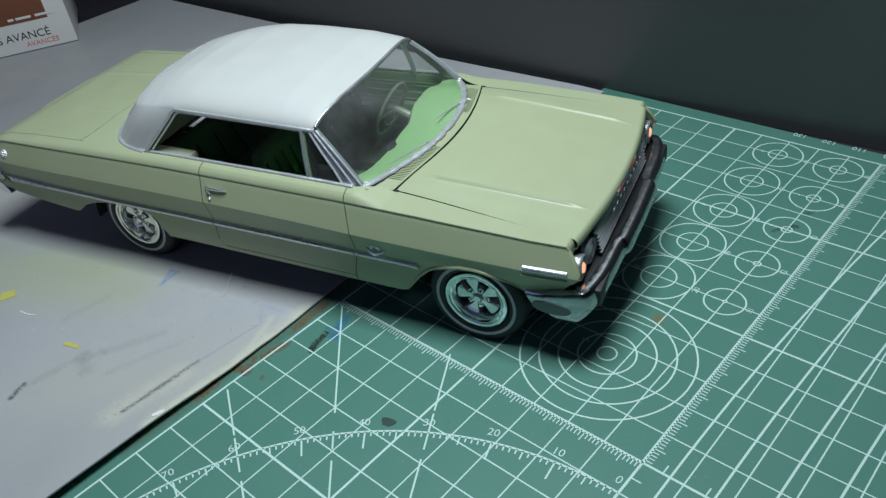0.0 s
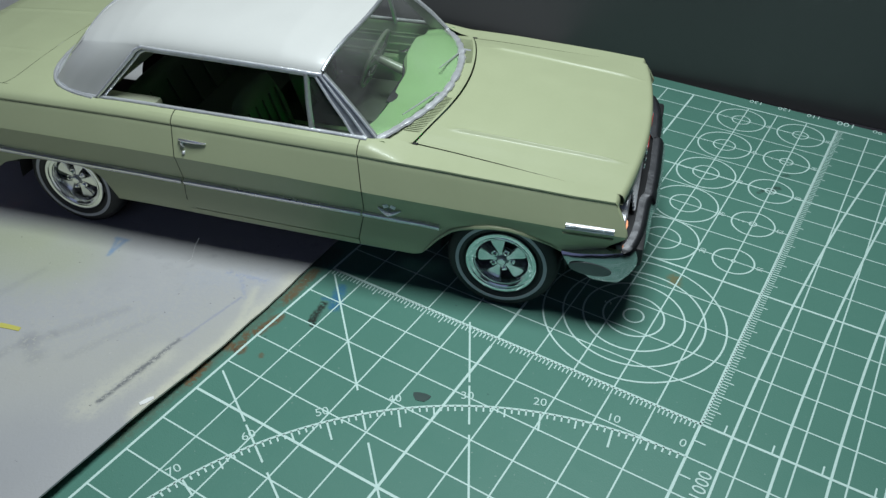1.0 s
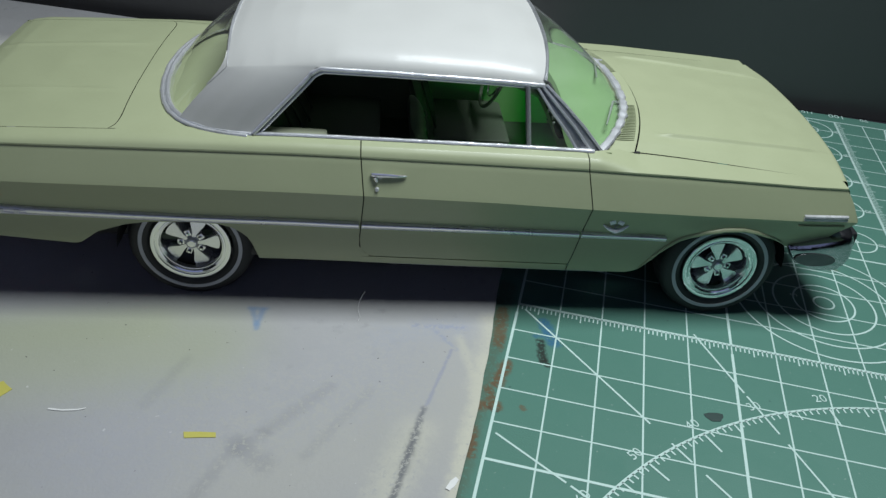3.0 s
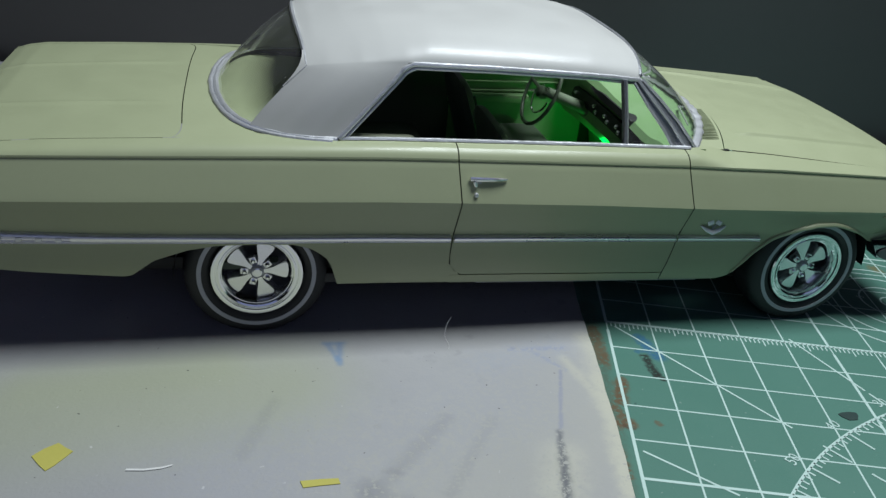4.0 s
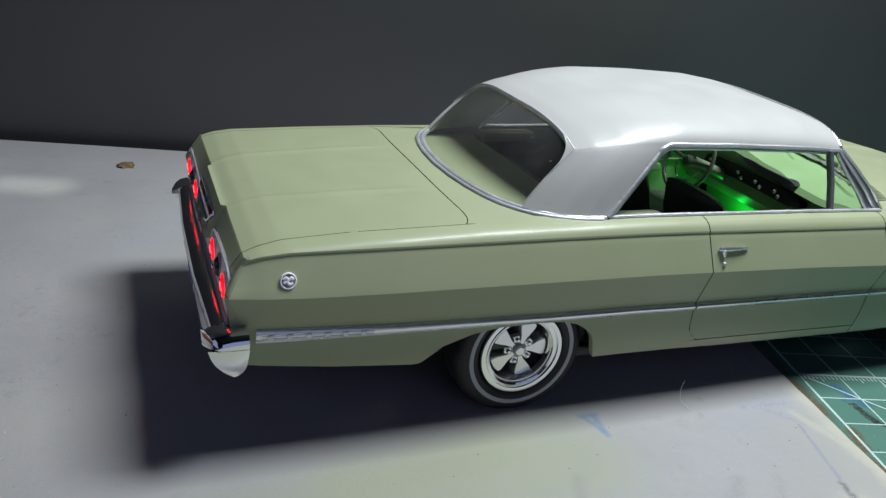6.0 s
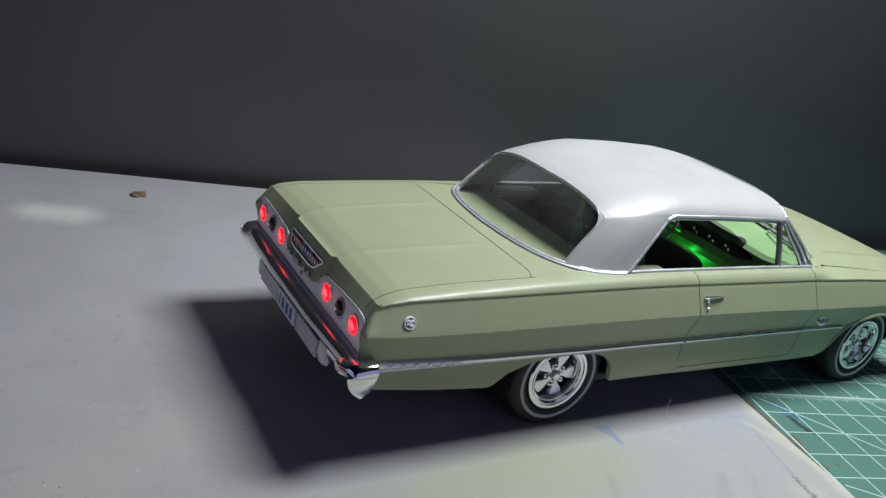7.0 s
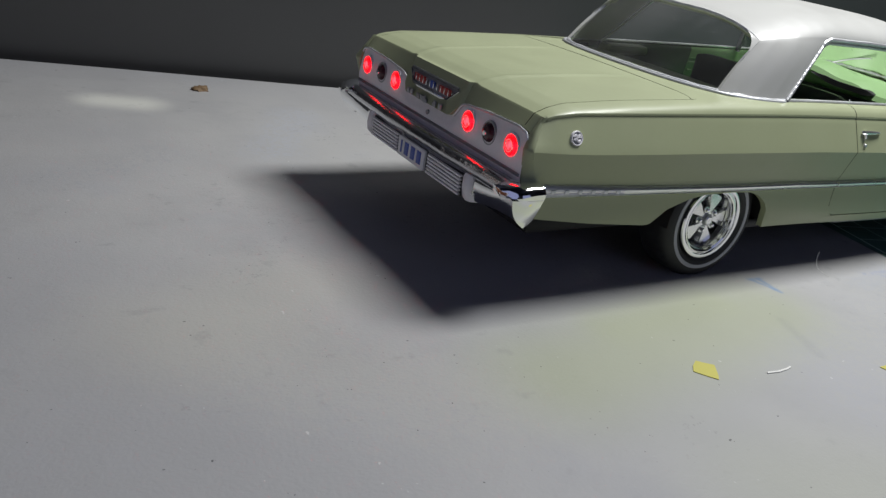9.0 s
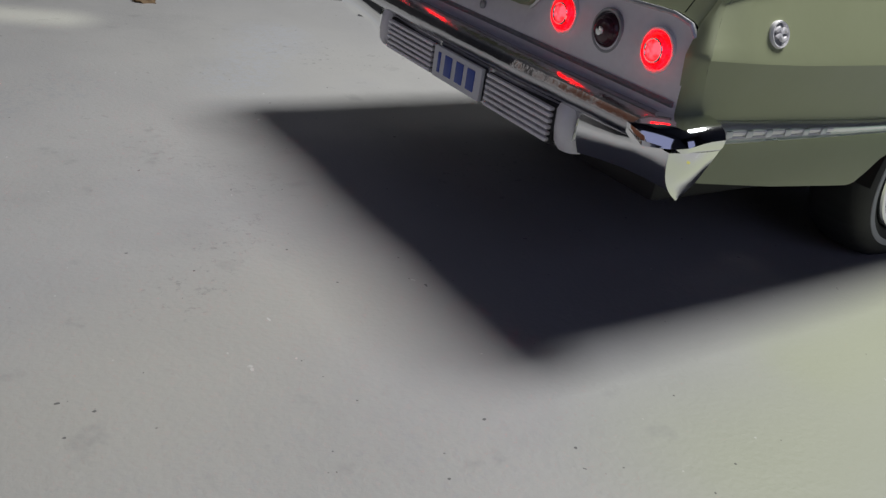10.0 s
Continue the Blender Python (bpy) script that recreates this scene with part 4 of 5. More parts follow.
def roof():
    bm = bmesh.new()
    rows, under = [], []
    qs = [math.sin(math.pi / 2 * t) for t in frange(-1, 1, 49)]
    for i in range(91):
        s = i / 90
        row, und = [], []
        for q in qs:
            xa, xb = -53.6 - 1.2 * (1 - q * q), 10.2 + 2.4 * (1 - abs(q) ** 2.2)
            x = xa + (xb - xa) * s
            y = roof_edge(x)[0] * q
            z = roof_z(x, q)
            row.append((x, y, z))
            und.append((x, y * 0.96, z - 0.9))
        rows.append(row)
        under.append(und)
    # the sail panels run on from the roof's edge down to the deck
    def sail(x0, t, sgn):
        s = min(1, max(0, (-36.3 - x0) / 17.3))
        ye, ze = roof_edge(x0)
        top = Vector((x0, ye, ze))
        if x0 > -36.3:
            return (x0, sgn * ye, ze)
        foot = Vector((PILLAR_FOOT[0] + (GLASS_FOOT[0] - PILLAR_FOOT[0]) * s, lerp(s, [0, 0.3, 0.6, 0.85, 1], [31.5, 31.15, 30.0, 28.0, 26.2]), 40.2 + 0.5 * s))
        p = top.lerp(foot, t)
        p.y += 0.7 * math.sin(math.pi * t ** 0.7) * math.sin(math.pi * min(1, s * 0.9 + 0.08))
        p.x -= 0.5 * math.sin(math.pi * t) * s
        return (p.x, sgn * p.y, p.z)

    rows = [[sail(r[0][0], t, -1) for t in frange(1, 1 / 14, 14)] + r + [sail(r[-1][0], t, 1) for t in frange(1 / 14, 1, 14)] for r in rows]
    under = [[(x + 0.3, y + 0.9, z) for x, y, z in r[:14]] + u + [(x + 0.3, y - 0.9, z) for x, y, z in r[-14:]] for r, u in zip(rows, under)]
    sheet(bm, rows)
    sheet(bm, under, flip=True)
    sheet(bm, [rows[-1], under[-1]])
    sheet(bm, [rows[0], under[0]], flip=True)
    for j in (0, -1):
        sheet(bm, [[r[j] for r in rows], [r[j] for r in under]], flip=j == 0)
    # rounded upper corners of the rear window opening
    for sgn in (-1, 1):
        edge = rows[0][14:-14] if sgn < 0 else rows[0][-15:13:-1]
        drop = rows[0][13::-1] if sgn < 0 else rows[0][-14:]
        corner, a, d = Vector(edge[0]), Vector(edge[9]), Vector(drop[4])
        out = Vector((-0.25, 0, 0.2))
        arc = [(a * (1 - t) ** 2 + corner * 2 * t * (1 - t) * 0.93 + (a + d) * 0.5 * 2 * t * (1 - t) * 0.07 + d * t * t) for t in frange(0, 1, 9)]
        side_a = [corner.lerp(a, t) for t in frange(1, 0, 5)] + [corner.lerp(d, t) for t in frange(0.25, 1, 4)]
        layers = [[tuple(p + out * k) for p in line] for line, k in ((side_a, 0.4), (arc, 1.0), (arc, -1.5), (side_a, -1.5))]
        sheet(bm, layers, flip=sgn > 0)
    rf = finish(bm, "roof", WHITE, car, "satin white roof with broad rear pillars", sharp=44)
    for sgn in (-1, 1):
        # drip rail and window surround
        line = [(x, sgn * (roof_edge(x)[0] + 0.18), roof_edge(x)[1] - 0.15) for x in frange(10.3, -34.8, 30)]
        bend = soft_curve([line[-1], (-36.6, sgn * 28.2, 52.4), (-38.6, sgn * 28.75, 50.2), (-48.2, sgn * 31.7, 40.3)], 5)
        bm = bmesh.new()
        tube(bm, line + bend[1:], uneven(len(line + bend[1:]), 0.46, 3.0 + sgn), 8, 1.0)
        finish(bm, "drip_rail", FOIL, rf, "hand-foiled silver drip rail")
        bm = bmesh.new()
        tube(bm, [(x + 0.5, y - sgn * 0.55, z - 0.85) for x, y, z in line + bend[1:]], 0.36, 8)
        finish(bm, "window_moulding", FOIL, rf)
        # belt moulding and pillars
        bm = bmesh.new()
        tube(bm, [(x, sgn * 31.4, z_top(x, 31.4) + 0.1) for x in frange(-47.8, 22.0, 60)], uneven(60, 0.55, 17.0 + sgn), 8, 0.7)
        finish(bm, "belt_moulding", FOIL, car, "silver belt moulding")
        bm = bmesh.new()
        rear, front = [(18.8, 30.9, 39.6), (16.0, 29.9, 43.4), (12.2, 28.6, 47.6), (8.9, 27.3, 51.8)], [(24.2, 30.2, 39.6), (19.6, 29.3, 44.6), (15.0, 28.1, 48.8), (10.7, 26.9, 52.4)]
        rows = []
        for (xa, ya, za), (xb, yb, zb) in zip(rear, front):
            rows.append([(xa + 0.3, sgn * (ya - 1.3), za), (xa, sgn * ya, za), (xa + (xb - xa) * 0.35, sgn * (ya * 0.65 + yb * 0.35 - 0.12), za + (zb - za) * 0.35), (xa + (xb - xa) * 0.7, sgn * (ya * 0.3 + yb * 0.7 + 0.15), za + (zb - za) * 0.7), (xb, sgn * yb, zb), (xb - 0.2, sgn * (yb - 1.3), zb)])
        sheet(bm, rows, wrap=True)
        bmesh.ops.recalc_face_normals(bm, faces=bm.faces)
        ap = finish(bm, "windshield_pillar", DARK_FOIL, car, "dark foiled windshield pillar", sharp=20)
        for line_ in (rear, front, [tuple((p * 0.45 + q * 0.55) for p, q in zip(a, b)) for a, b in zip(rear, front)]):
            bm = bmesh.new()
            tube(bm, [(x, sgn * (y + 0.12), z) for x, y, z in line_], 0.3, 6)
            finish(bm, "pillar_bead", FOIL, ap)
        bm = bmesh.new()
        tube(bm, [(8.2, sgn * 30.8, 39.6), (7.4, sgn * 29.4, 46.0), (6.7, sgn * 27.4, 52.2)], 0.95, 8, 0.6, (1, 0, 0))
        finish(bm, "vent_post", DARK_FOIL, car, "dark foiled vent window post")
        bm = bmesh.new()
        sheet(bm, [[(8.2, sgn * 30.8, 39.8), (20.0, sgn * 30.8, 39.8)], [(6.7, sgn * 27.4, 52.2), (9.6, sgn * 27.1, 52.2)]])
        g = finish(bm, "vent_glass", GLASS, car)
        g.visible_shadow = False
    # windshield
    bm = bmesh.new()
    rows, rows2 = [], []
    for i in range(15):
        t = i / 14
        row = []
        for q in frange(-1, 1, 41):
            yb = 30.6 * q
            foot = Vector((x_glass_base(yb), yb, z_top(28, yb) - 0.1))
            top = Vector((10.6 + 2.3 * (1 - abs(q) ** 2.2), 26.4 * q, roof_z(10.6, q * 0.97) - 0.75))
            p = foot.lerp(top, t)
            p += Vector((0.9, 0, 0.5)) * math.sin(math.pi * t) * (1 - 0.4 * q * q)
            row.append(tuple(p))
        rows.append(row)
    sheet(bm, rows)
    ws = finish(bm, "windshield", GLASS, car, "clear plastic windshield")
    ws.visible_shadow = False
    bm = bmesh.new()
    tube(bm, [(x_glass_base(y) + 0.2, y, z_top(28, y) + 0.1) for y in frange(-30.9, 30.9, 90)], uneven(90, 0.95, 7.0, 2.2), 8, 0.55)
    finish(bm, "windshield_moulding", FOIL, car, "hand-foiled silver windshield moulding")
    bm = bmesh.new()
    tube(bm, [(p[0] - 0.25, p[1], p[2] + 0.15) for p in rows[-1]], 0.5, 8)
    finish(bm, "roof_front_moulding", DARK_FOIL, car)
    for a, b in (((31.6, -7.5, 40.6), (27.0, -20.5, 41.1)), ((32.2, 16.5, 40.8), (29.6, 2.5, 42.0))):
        bm = bmesh.new()
        tube(bm, [(a[0] + 2.0, a[1], a[2] - 0.3), a, b], [0.4, 0.3, 0.16], 6)
        finish(bm, "wiper", FOIL, car, "thin silver wiper arm")
    # rear window
    bm = bmesh.new()
    rows = []
    for i in range(15):
        t = i / 14
        row = []
        for q in frange(-1, 1, 41):
            top = Vector((-53.4 - 1.3 * (1 - q * q), 24.3 * q, roof_z(-53.6, q * 0.98) - 0.5))
            yb = 26.0 * q
            foot = Vector((x_window_base(yb) + 0.5, yb, z_top(-70, yb) + 0.15))
            p = top.lerp(foot, t)
            p += Vector((-0.8, 0, 0.5)) * math.sin(math.pi * t) * (1 - 0.5 * q * q)
            row.append(tuple(p))
        rows.append(row)
    sheet(bm, rows)
    rw = finish(bm, "rear_window", GLASS, car, "clear plastic rear window")
    rw.visible_shadow = False
    for off, r in ((0.0, 0.55), (1.0, 0.45)):
        bm = bmesh.new()
        pts = [(x_window_base(y) - off, y * (1 + 0.016 * off), z_top(-70, y) + 0.25 - 0.1 * off) for y in [31.5 * math.sin(a) for a in frange(-math.pi / 2, math.pi / 2, 70)]]
        tube(bm, pts, uneven(len(pts), r * 1.05, off + 11), 8, 0.8)
        finish(bm, "rear_window_moulding", FOIL, car, "hand-foiled silver rear window moulding")
    bm = bmesh.new()
    edge = [tuple(r[0]) for r in rows][::-1] + list(rows[0]) + [tuple(r[-1]) for r in rows]
    tube(bm, edge, uneven(len(edge), 0.5, 23.0), 6)
    finish(bm, "rear_window_bead", FOIL, car)


def tail():
    bm = bmesh.new()
    ys = frange(-34.4, 34.4, 160)
    rows = [[(-117.3 - 0.3 * math.sin(math.pi * f) + 0.9 * max(0, f - 0.6), y, 23.6 + (panel_top(y) - 23.6) * f) for y in ys] for f in frange(0, 1, 11)]
    sheet(bm, rows, flip=True)
    panel = finish(bm, "tail_panel", SILVER, car, "dull silver tail panel", sharp=40)
    for sgn in (-1, 1):
        bm = bmesh.new()
        line = [(-117.25, sgn * y, panel_top(y) - 0.05) for y in frange(9.0, 34.2, 60)]
        tube(bm, line, uneven(60, 0.24, 31 + sgn), 6)
        finish(bm, "panel_bead", FOIL, panel)
    bm = bmesh.new()
    tube(bm, [(-117.6, y, 26.0) for y in frange(-34, 34, 20)], 0.32, 6)
    finish(bm, "panel_bead", DARK_FOIL, panel)
    # row of raised script shapes along the lid's lower edge
    rng = random.Random(5)
    for k in range(11):
        bm = bmesh.new()
        y = 8.6 - 1.7 * k
        w, h = rng.uniform(0.8, 1.3), rng.uniform(0.8, 1.3)
        box(bm, (-118.75, y, 30.45 + (h - 1.0) / 2), (0.4, w, h), 0.16, Matrix.Translation((0, y * MM, 0)) @ Matrix.Rotation(radians(rng.uniform(-9, 9)), 4, "X") @ Matrix.Translation((0, -y * MM, 0)))
        finish(bm, "script_block", DARK_FOIL, panel)
    bm = bmesh.new()
    lathe(bm, [(0.5, -0.3), (0.5, 0.3), (0.3, 0.4), (0, 0.4)], 14)
    finish(bm, "trunk_lock", DARK_FOIL, panel).matrix_basis = pose(-117.5 * MM, 0, 27.6 * MM, 0, 0, -90)
    # winged emblem lying on the lid's fold
    def fold_x(z):
        return -115.95 - 2.5 * (36.6 - z) / 6.9

    bm = bmesh.new()
    rim = [(9.9, 34.5), (9.6, 34.85), (-9.6, 34.85), (-9.9, 34.5), (-7.2, 32.25), (-5.0, 31.9), (5.0, 31.9), (7.2, 32.25)]
    tube(bm, [(fold_x(z) - 0.3, y, z) for y, z in rim], 0.3, 6, 1.0, (1, 0, 0), closed=True)
    em = finish(bm, "trunk_emblem", CHROME, car, "winged chrome emblem with red and blue enamel")
    bm = bmesh.new()
    vs = [bm.verts.new(Vector((fold_x(z) - 0.16, y, z)) * MM) for y, z in rim]
    bm.faces.new(vs)
    bmesh.ops.recalc_face_normals(bm, faces=bm.faces)
    finish(bm, "emblem_field", DARK_FOIL, em)
    for y, w, mt in ((5.3, 4.6, RED_PAINT), (0.1, 2.2, BLUE_PAINT), (-5.2, 4.6, RED_PAINT)):
        bm = bmesh.new()
        box(bm, (fold_x(33.4) - 0.3, y, 33.4), (0.3, w, 1.5), 0.12, None)
        finish(bm, "enamel_inlay", mt, em)
    for y in frange(-8.2, 8.2, 12):
        bm = bmesh.new()
        box(bm, (fold_x(33.4) - 0.46, y, 33.4), (0.22, 0.28, 1.4), 0.08)
        finish(bm, "emblem_bar", CHROME, em)
    # six round lamps: ring, ridged lens and its bright middle
    for sgn in (-1, 1):
        for yy, lit in ((15.5, True), (22.8, False), (30.2, True)):
            turn = pose(-117.25 * MM, sgn * yy * MM, 30.25 * MM, 0, 0, -90)
            bm = bmesh.new()
            lathe(bm, [(2.35, -0.6), (2.35, 0.2), (2.22, 0.42), (2.0, 0.42), (1.88, 0.1), (1.85, -0.3)], 36)
            lamp = finish(bm, "taillight" if lit else "reverse_light", SILVER if lit else DARK_FOIL, car, "round taillight glowing red in a dull chrome ring" if lit else "round unlit reversing lamp in a dull chrome ring")
            lamp.matrix_basis = turn
            bm = bmesh.new()
            lathe(bm, [(1.88, -0.25), (1.86, 0.45), (1.74, 0.7), (1.5, 0.62), (1.4, 0.76), (1.28, 0.7), (1.15, 0.8), (1.0, 0.78)] if lit else [(1.86, -0.2), (1.7, 0.5), (1.5, 0.75), (1.4, 0.7), (1.2, 1.0), (0.6, 1.25), (0.0, 1.3)], 32)
            finish(bm, "lens", RED_LENS if lit else DARK_LENS, lamp, "red lens" if lit else "dark clear lens")
            bm = bmesh.new()
            lathe(bm, [(1.02, 0.72), (0.9, 0.85), (0.55, 0.95), (0.0, 1.0)] if lit else [(0.5, 1.2), (0.45, 1.45), (0, 1.5)], 24)
            finish(bm, "lamp_core", RED_CORE if lit else CHROME, lamp)
            if lit:
                bm = bmesh.new()
                tube(bm, [(1.12 * math.cos(a), -0.82, 1.12 * math.sin(a)) for a in frange(0, 2 * math.pi, 25)[:-1]], 0.12, 6, 1.0, (0, 1, 0), closed=True)
                finish(bm, "lens_ring", CHROME, lamp)


def bumper_rear():
    bm = bmesh.new()

    def back(y):
        return lerp(abs(y), [0, 12, 26, 33, 36], [0, 0, 0.6, 0.9, 0.4])

    def low(y):
        return lerp(abs(y), [0, 20.4, 22.8, 23.6, 41], [16.3, 16.3, 16.8, 21.0, 21.2])

    ys = frange(-34.0, 34.0, 137)
    prof = ((-116.6, 24.2, 0), (-118.4, 24.85, 0), (-119.8, 24.75, 0), (-120.7, 24.2, 0), (-121.0, 23.4, 0), (-120.9, 22.6, 0), (-120.3, 21.9, 0), (-119.6, 21.5, 0), (-119.4, 20.8, 0), (-119.6, 1.0, 1), (-119.0, 0, 1), (-117.0, 0, 1))
    rows = []
    for px, pz, lowrow in prof:
        row = []
        for y in ys:
            a = abs(y)
            z = (low(y) + pz * 0.4) if lowrow else max(pz, low(y))
            fin = 0.8 * min(1, max(0, (a - 23.0) / 0.5)) if lowrow else 0
            row.append((px + back(y) + fin + (0.5 if 6.4 < a < 20.2 and lowrow and px < -118 else 0), y, min(z, 24.9)))
        rows.append(row)
    vs = sheet(bm, rows)
    for j in (0, -1):
        bm.faces.new([r[j] for r in vs])
    bmesh.ops.recalc_face_normals(bm, faces=bm.faces)
    b = finish(bm, "rear_bumper", BUMPER_CHROME, car, "chrome rear bumper with pointed ends", sharp=35)
    for sgn in (-1, 1):
        for k in range(6):
            bm = bmesh.new()
            box(bm, (-119.75, sgn * 13.1, 17.0 + 0.72 * k), (0.7, 12.9, 0.44), 0.15)
            finish(bm, "rib", SILVER, b)
        bm = bmesh.new()
        box(bm, (-119.2, sgn * 13.1, 18.8), (0.5, 13.6, 4.6), 0.2)
        finish(bm, "rib_panel", BLACK, b)
        # upright guard
        bm = bmesh.new()
        rows = []
        for z, dx in ((21.9, 0.3), (21.0, -0.25), (19.0, -0.35), (17.4, -0.1), (16.6, 0.5)):
            rows.append([(-119.4 + ex + dx, sgn * (yy + 0.5 * (21.9 - z) / 5), z) for yy, ex in ((19.9, 1.0), (20.2, -0.15), (20.9, -0.5), (21.7, -0.4), (22.4, 0.0), (22.8, 1.2))])
        sheet(bm, rows, flip=sgn < 0)
        finish(bm, "bumper_guard", SILVER, b, sharp=60)
        # rolled cap, and below it a flat facet running down to a point
        bm = bmesh.new()
        rows = []
        for x in [-121.5, -121.3, -121.0, -120.6, -120.1, -119.4, -118.6, -117.6, -116.6, -115.5, -114.6]:
            o = 38.9 - 0.62 * max(0.0, -119.0 - x) ** 2
            zt = lerp(x, [-121.5, -120.4, -119.2, -117, -114.6], [24.0, 24.6, 25.1, 25.5, 25.6])
            ze = lerp(x, [-121.5, -119, -114.6], [22.6, 22.9, 22.9])
            rows.append([(x, sgn * y, z) for y, z in ((32.6, 23.0), (32.6, zt - 0.5), (o - 2.6, zt), (o - 1.2, zt - 0.25), (o - 0.4, zt - 0.8), (o, zt - 1.5), (o - 0.1, ze + 0.4), (o - 0.35, ze), (o - 1.4, ze - 0.15))])
        vs = sheet(bm, rows, wrap=True)
        bm.faces.new(vs[0])
        bm.faces.new(vs[-1])
        rows = []
        for f in frange(0, 1, 10):
            z = 22.85 - 5.8 * f
            e = Vector((-120.9 + 1.6 * f + 2.6 * f ** 3, 38.0 - 1.1 * f, z))
            g = Vector((-114.5 - 0.3 * f - 0.9 * f ** 6, 38.5 - 2.1 * f, z))
            bow = 0.6 * math.sin(math.pi * f)
            row = [(-119.0 + 0.5 * f - bow, 23.6, 22.2 - 5.2 * f), (-119.0 + 1.0 * f * f - bow, 26.5, 22.3 - 4.9 * f), (-119.2 + 1.6 * f * f - bow, 29.6, 22.4 - 4.7 * f), (-119.6 + 2.3 * f * f - bow * 0.8, 32.6, 22.6 - 4.8 * f), (-120.4 + 3.4 * f * f - bow * 0.5, 35.6, 22.7 - 5.0 * f)]
            row += [tuple(e.lerp(g, k) + Vector((0, 0.55 * math.sin(math.pi * k) * math.sin(math.pi * min(1, f + 0.15)), 0))) for k in frange(0, 1, 7)]
            row += [(g.x + 0.2, g.y - 2.5, z)]
            rows.append([(x, sgn * y, zz) for x, y, zz in row])
        sheet(bm, rows)
        bmesh.ops.recalc_face_normals(bm, faces=bm.faces)
        finish(bm, "bumper_end", CHROME, b, "chrome bumper end with a pointed facet", sharp=32)
    bm = bmesh.new()
    box(bm, (-119.95, 0, 18.9), (0.6, 11.6, 4.2), 0.15)
    plate = finish(bm, "licence_plate", PLATE, car, "pale plate with blue marking bars")
    for y, w in ((4.2, 0.6), (1.9, 1.7), (-0.9, 1.7), (-3.6, 1.7)):
        bm = bmesh.new()
        box(bm, (-120.28, y, 18.95), (0.2, w, 2.7), 0.08)
        finish(bm, "marking_bar", BLUE_PAINT, plate)


